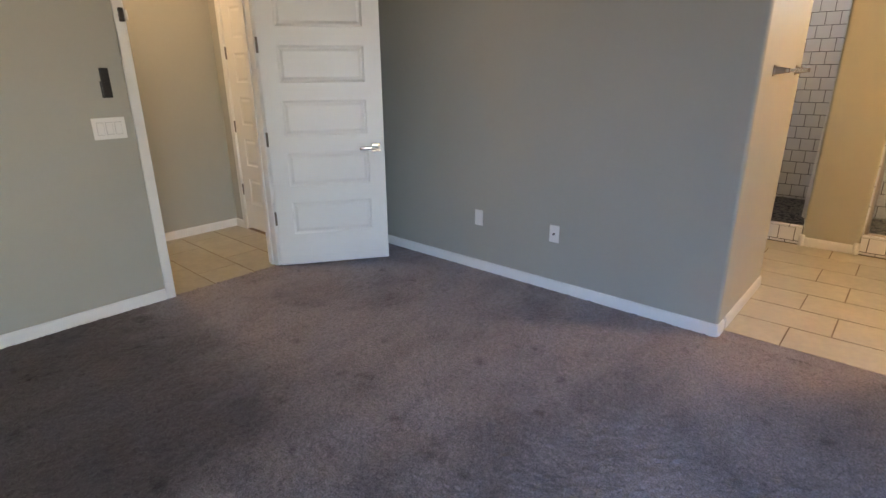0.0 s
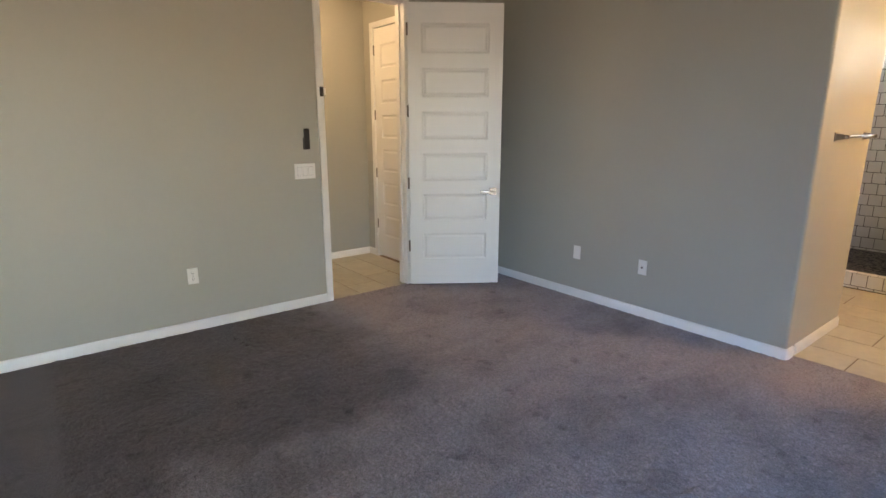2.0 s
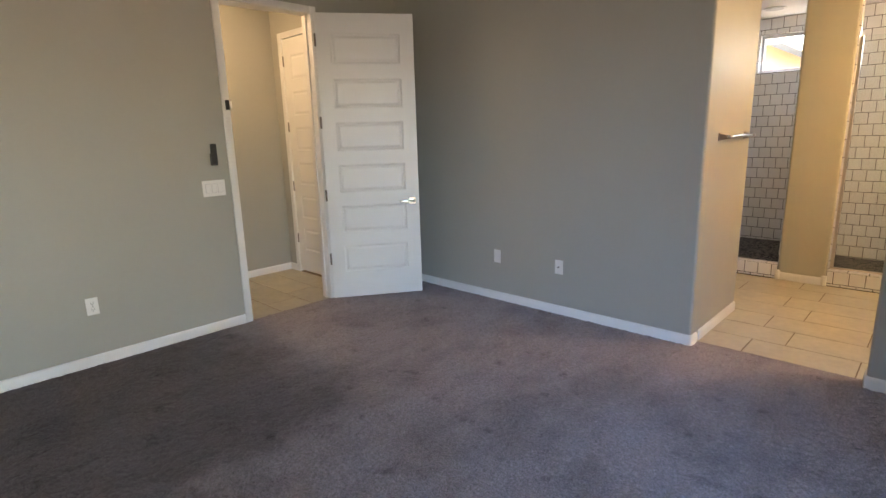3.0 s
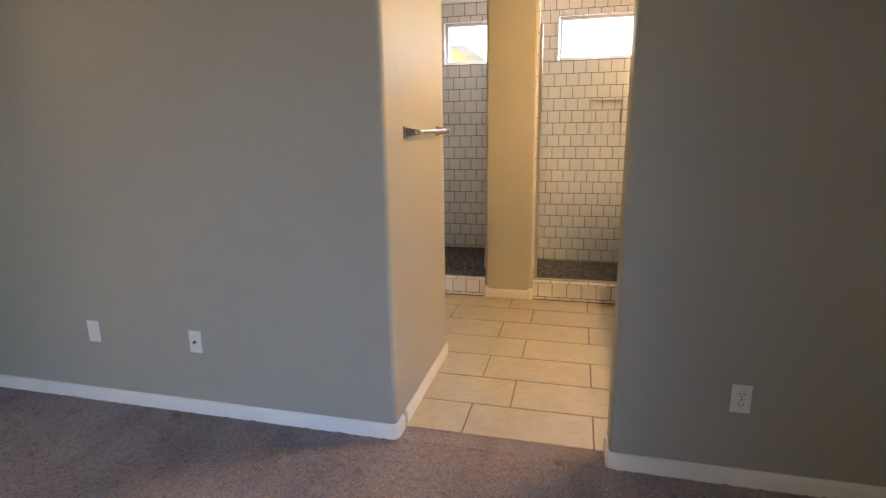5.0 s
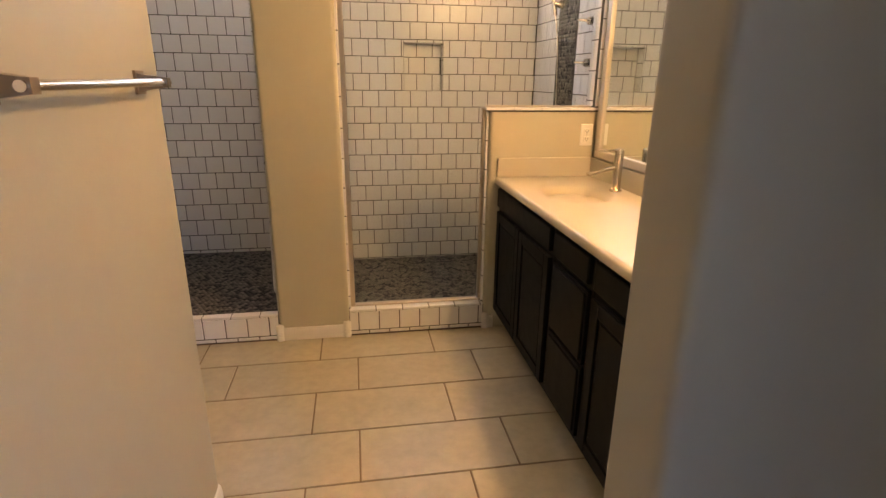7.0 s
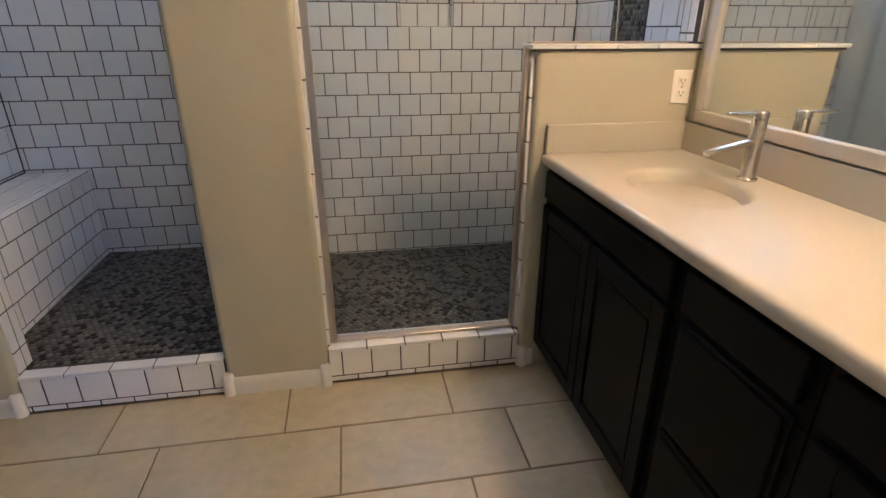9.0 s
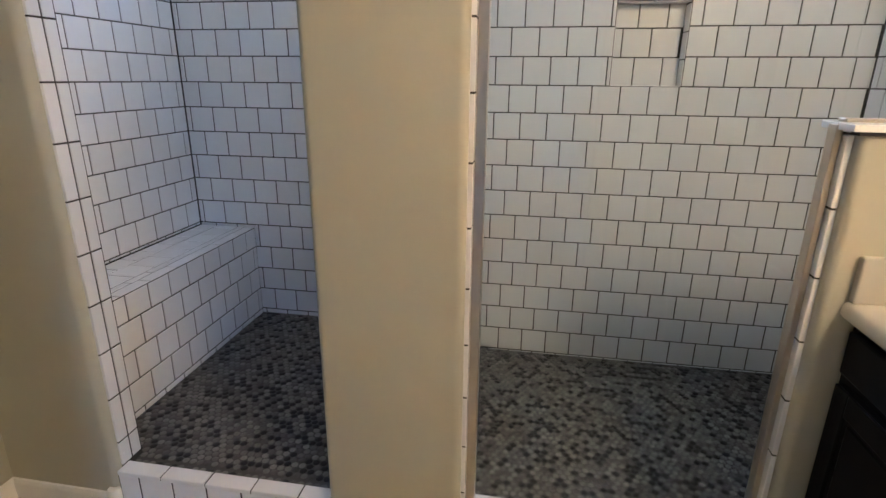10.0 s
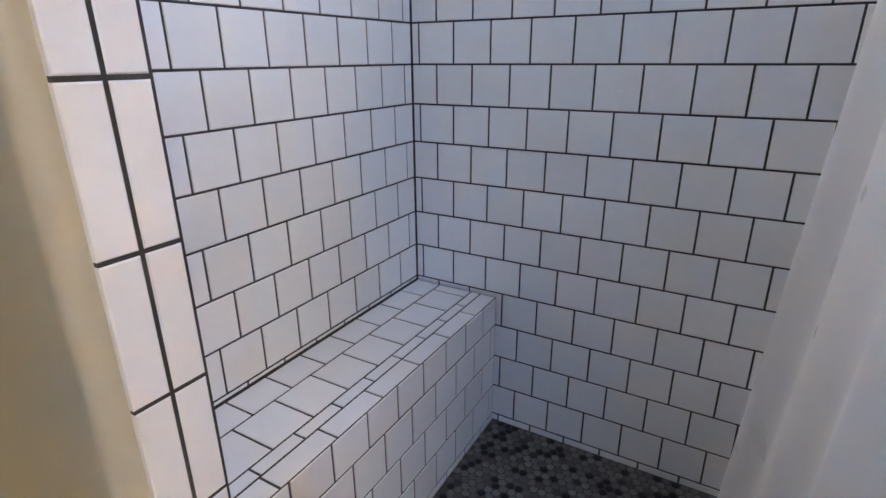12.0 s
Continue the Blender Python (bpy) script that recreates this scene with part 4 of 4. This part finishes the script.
back_axes = facing((0, SB, 0), (1, 0, 0), (0, 0, 1))
lay(wall_back, back_axes, bond(SL, 0.24, 0.03, BATH_CEIL, -0.507, LINE, 0.1182, holes=WINDOWS, shift=0.516) + bond(0.24, SR, 0.03, BATH_CEIL, 0.618, LINE, holes=[NICHE, *WINDOWS], shift=0.54), "tile",
    single=lambda x, z: (x < 0.04 and 0.1 < z < 1.8) or (0.42 < x < 1.25 and 0.03 < z < 1.35))
lay(wall_back, facing((0, SB + 0.085, 0), (1, 0, 0), (0, 0, 1)), bond(*NICHE, 0.62, LINE), "tile", single=lambda x, z: False)
for x, u in ((NICHE[0], (0, 1, 0)), (NICHE[1], (0, -1, 0))):
    o = (x + (0.003 if u[1] > 0 else -0.003), SB if u[1] > 0 else SB + 0.085, 0)
    lay(wall_back, facing(o, u, (0, 0, 1)), [(0, 0.085, NICHE[2] + i * 0.1067, NICHE[2] + (i + 1) * 0.1067) for i in range(3)], "tile", single=lambda x_, z_: False)
for z, v in ((NICHE[2] + 0.003, (0, 1, 0)), (NICHE[3] - 0.003, (0, -1, 0))):
    o = (NICHE[0], SB if v[1] > 0 else SB + 0.085, z)
    lay(wall_back, facing(o, (1, 0, 0), v), [(0, 0.143, 0, 0.085), (0.143, 0.285, 0, 0.085)], "tile", single=lambda x_, z_: False)
for w in WINDOWS:
    lay(wall_back, facing((w[0], SB, w[2] + 0.004), (1, 0, 0), (0, 1, 0)), [(i * 0.1125, (i + 1) * 0.1125, 0, 0.07) for i in range(8)], "tile", single=lambda x_, z_: False)
    lay(wall_back, facing((w[0], SB + 0.07, w[3] - 0.004), (1, 0, 0), (0, -1, 0)), [(i * 0.1125, (i + 1) * 0.1125, 0, 0.07) for i in range(8)], "tile", single=lambda x_, z_: False)
    lay(wall_back, facing((w[0] + 0.004, SB, w[2]), (0, 1, 0), (0, 0, 1)), [(0, 0.07, i * 0.135, (i + 1) * 0.135) for i in range(3)], "tile", single=lambda x_, z_: False)
    lay(wall_back, facing((w[1] - 0.004, SB + 0.07, w[2]), (0, -1, 0), (0, 0, 1)), [(0, 0.07, i * 0.135, (i + 1) * 0.135) for i in range(3)], "tile", single=lambda x_, z_: False)
lay(wall_left, facing((SL, 0, 0), (0, 1, 0), (0, 0, 1)), bond(2.236, SB - 0.003, 0.612, BATH_CEIL, 2.909, LINE), "tile", single=lambda y, z: z < 2.1)
lay(wall_right, facing((SR - 0.003, 0, 0), (0, -1, 0), (0, 0, 1)), bond(-SB + 0.008, -2.915, 0.03, BATH_CEIL, -2.96, LINE) + bond(-2.595, -2.212, 0.03, BATH_CEIL, -2.6, LINE), "tile", single=lambda y, z: z > 1.2)

# bench
bench = thing("shower_bench", "built-in tiled bench at the end of the shower", "bench")
part("core", boxes((SL, -0.822, 2.235, SB - 0.001, 0.0, 0.61)), "grout", bench, "dark grout bed")
lay(bench, facing((-0.82, 0, 0), (0, 1, 0), (0, 0, 1)), bond(2.236, SB - 0.003, 0.12, 0.609, 2.914, LINE - 7 * PZ), "tile")
top_axes = facing((-0.82, 0, 0.612), (0, 1, 0), (-1, 0, 0))


def strips(v0, v1, phase, pitch, u0=2.236, u1=SB - 0.003):
    out, u = [], phase
    while u < u1:
        if u + pitch > u0:
            out.append((max(u, u0), min(u + pitch, u1), v0, v1))
        u += pitch
    return out


lay(bench, top_axes, strips(0.0, 0.056, 2.116, 0.156) + strips(0.056, 0.09, 2.20, PX) + strips(0.09, 0.21, 2.144, PX) + strips(0.21, 0.30, 2.20, PX), "tile")

# curbs, trims of the openings, cap of the half wall
for x0, x1, ph, back in ((-0.668, 0.039, -0.537, 2.178), (0.426, 1.203, 0.536, 2.236)):
    curb = thing("shower_curb", "low curb faced with white tiles under the shower opening", "curb")
    part("core", boxes((x0, x1, SF + 0.006, back, 0.0, 0.151)), "grout", curb, "dark grout bed")
    lay(curb, facing((0, SF + 0.004, 0), (1, 0, 0), (0, 0, 1)), bond(x0, x1, 0.002, 0.141, ph + PX / 2, 0.026, pv=0.1155), "tile")
    n = math.ceil((x1 - x0) / 0.152)
    lay(curb, facing((0, SF, 0.155), (1, 0, 0), (0, 1, 0)), [(x0 + i * 0.152, min(x1, x0 + (i + 1) * 0.152), r, r + 0.058) for i in range(n) for r in ((0.0,) if back < 2.2 else (0.0, 0.058))], "tile", deep=0.014)


def edge_tiles(parent, x, side, z0, z1, line, pitch=0.155):
    """Two columns of upright trim pieces on the reveal x of an opening."""
    n = math.floor((z0 - line) / pitch)
    rects = []
    while line + n * pitch < z1:
        a, b = max(z0, line + n * pitch), min(z1, line + (n + 1) * pitch)
        for c in ((0.028, 0.071), (0.071, 0.113)) if side > 0 else ((0.0, 0.042), (0.042, 0.085)):
            rects.append((*c, a, b))
        n += 1
    if side > 0:
        lay(parent, facing((x, 2.118, 0), (0, 1, 0), (0, 0, 1)), rects, "tile", deep=0.019)
    else:
        lay(parent, facing((x, 2.23, 0), (0, -1, 0), (0, 0, 1)), rects, "tile", deep=0.012)


reveal = structure(new("shower_trim"), "white upright trim tiles lining the shower openings", "tile trim")
for x, y in ((-0.668, 2.23), (0.0395, 2.23), (0.431, 2.23), (1.199, 2.23)):
    part("grout_bed", boxes((x - 0.005, x + 0.004, 2.149, 2.232, 0.1, 1.24 if x > 1 else BATH_CEIL)), "grout", reveal, "dark grout bed")
edge_tiles(reveal, -0.662, 1, 0.157, BATH_CEIL, 1.327)
edge_tiles(reveal, 0.035, -1, 0.157, BATH_CEIL, 1.30)
edge_tiles(reveal, 0.437, 1, 0.157, BATH_CEIL, 1.315)
edge_tiles(reveal, 1.192, -1, 0.157, 1.262, 1.09)
cap = structure(new("knee_cap"), "white trim tiles capping the half wall", "tile trim")
part("grout_bed", boxes((1.195, SR - 0.03, SF - 0.007, 2.236, 1.244, 1.257)), "grout", cap, "dark grout bed")
lay(cap, facing((1.178, SF - 0.014, 1.266), (1, 0, 0), (0, 1, 0)), [(i * 0.152, min((i + 1) * 0.152, SR - 0.003 - 1.178), r, r + 0.066) for i in range(5) for r in (0.0, 0.066)], "tile", deep=0.014)
lay(cap, facing((VX - 0.02, SF - 0.008, 0), (1, 0, 0), (0, 0, 1)), [(0, 0.045, 1.27 + i * 0.146, 1.27 + (i + 1) * 0.146) for i in range(9)], "tile", deep=0.012)
edge_tiles(cap, VX - 0.021, -1, 1.27, BATH_CEIL, 1.30)
part("end_return", boxes((VX - 0.018, SR, SF - 0.002, 2.234, 1.263, BATH_CEIL)), "grout", cap, "dark grout bed")

# floor tiles
def floor_rows(x0, x1, y0, y1):
    out = []
    for k in range(-12, 8):
        a, b = 1.555 + 0.305 * k, 1.555 + 0.305 * (k + 1)
        a, b = max(a, y0), min(b, y1)
        if b - a < 0.01:
            continue
        ph = 0.467 if k % 2 == 0 else 0.271
        j = math.floor((x0 - ph) / 0.606)
        while ph + j * 0.606 < x1:
            out.append((max(x0, ph + j * 0.606), min(x1, ph + (j + 1) * 0.606), a, b))
            j += 1
    return out


lay(floor_bath, Matrix.Identity(4), floor_rows(CF - 0.05, VX, 0.05, SF), "floor_tile", gap=0.0072)
lay(floor_hall, Matrix.Identity(4), floor_rows(-4.2, WF - 0.012, -3.28, -0.625), "floor_tile", gap=0.0072)


def pennies(name, label, m, u0, u1, v0, v1, height, parent=None):
    """Round mosaic pieces in a hexagonal pattern on a bed."""
    verts, faces = [], []
    du, r, s = 0.0258, 0.0118, 10
    dv = du * 0.866
    for j in range(int((v1 - v0) / dv) + 1):
        for i in range(int((u1 - u0) / du) + 1):
            u, v = u0 + r + (i + 0.5 * (j % 2)) * du, v0 + r + j * dv
            if u > u1 - r or v > v1 - r:
                continue
            k, h = len(verts), height(u)
            for rr, z in ((r, -0.002), (r * 0.97, 0.0008), (r * 0.88, 0.0015)):
                verts += [m @ Vector((u + rr * math.cos(2 * math.pi * q / s), v + rr * math.sin(2 * math.pi * q / s), h + z)) for q in range(s)]
            for ring in (0, s):
                faces += [[k + ring + q, k + ring + (q + 1) % s, k + ring + s + (q + 1) % s, k + ring + s + q] for q in range(s)]
            faces.append([k + 2 * s + q for q in range(s)])
    me = bpy.data.meshes.new(name)
    me.from_pydata(verts, [], faces)
    me.materials.append(M["penny"])
    me.shade_smooth()
    me.set_sharp_from_angle(angle=radians(50))
    ob = new(name, me)
    if parent:
        ob.parent = parent
    return tagged(ob, label, kind="stuff")


bm = bmesh.new()
xs = [-0.83, 0.0, 0.06, 0.12, 0.18, 0.24, 0.30, 0.36, 0.42, 0.46, SR]
rows = [[bm.verts.new((x, y, floor_z(x))) for x in xs] for y in (2.177, SB + 0.002)]
for i in range(len(xs) - 1):
    bm.faces.new((rows[0][i], rows[0][i + 1], rows[1][i + 1], rows[1][i]))
r = bmesh.ops.extrude_face_region(bm, geom=bm.faces[:])
for v in [g for g in r["geom"] if isinstance(g, bmesh.types.BMVert)]:
    v.co.z = -0.1
bmesh.ops.recalc_face_normals(bm, faces=bm.faces)
floor_shower = structure(link("floor_shower", bm, "penny_grout"), "dark grey penny-round mosaic shower floor", "floor")
pennies("penny_tiles", "mixed black and grey penny-round mosaic", Matrix.Identity(4), -0.82, SR - 0.004, 2.214, SB, floor_z, floor_shower)
pennies("penny_tiles", "mixed black and grey penny-round mosaic", Matrix.Identity(4), -0.662, 0.03, 2.18, 2.2145, floor_z, floor_shower)
band = facing((SR - 0.004, 0, 0), (0, -1, 0), (0, 0, 1))
part("mosaic_bed", boxes((SR - 0.0045, SR, 2.597, 2.913, 0.03, BATH_CEIL)), "penny_grout", wall_right)
pennies("penny_tiles", "mixed black and grey penny-round mosaic band", band, -2.912, -2.598, 0.05, BATH_CEIL - 0.01, lambda u: 0.0006, wall_right)
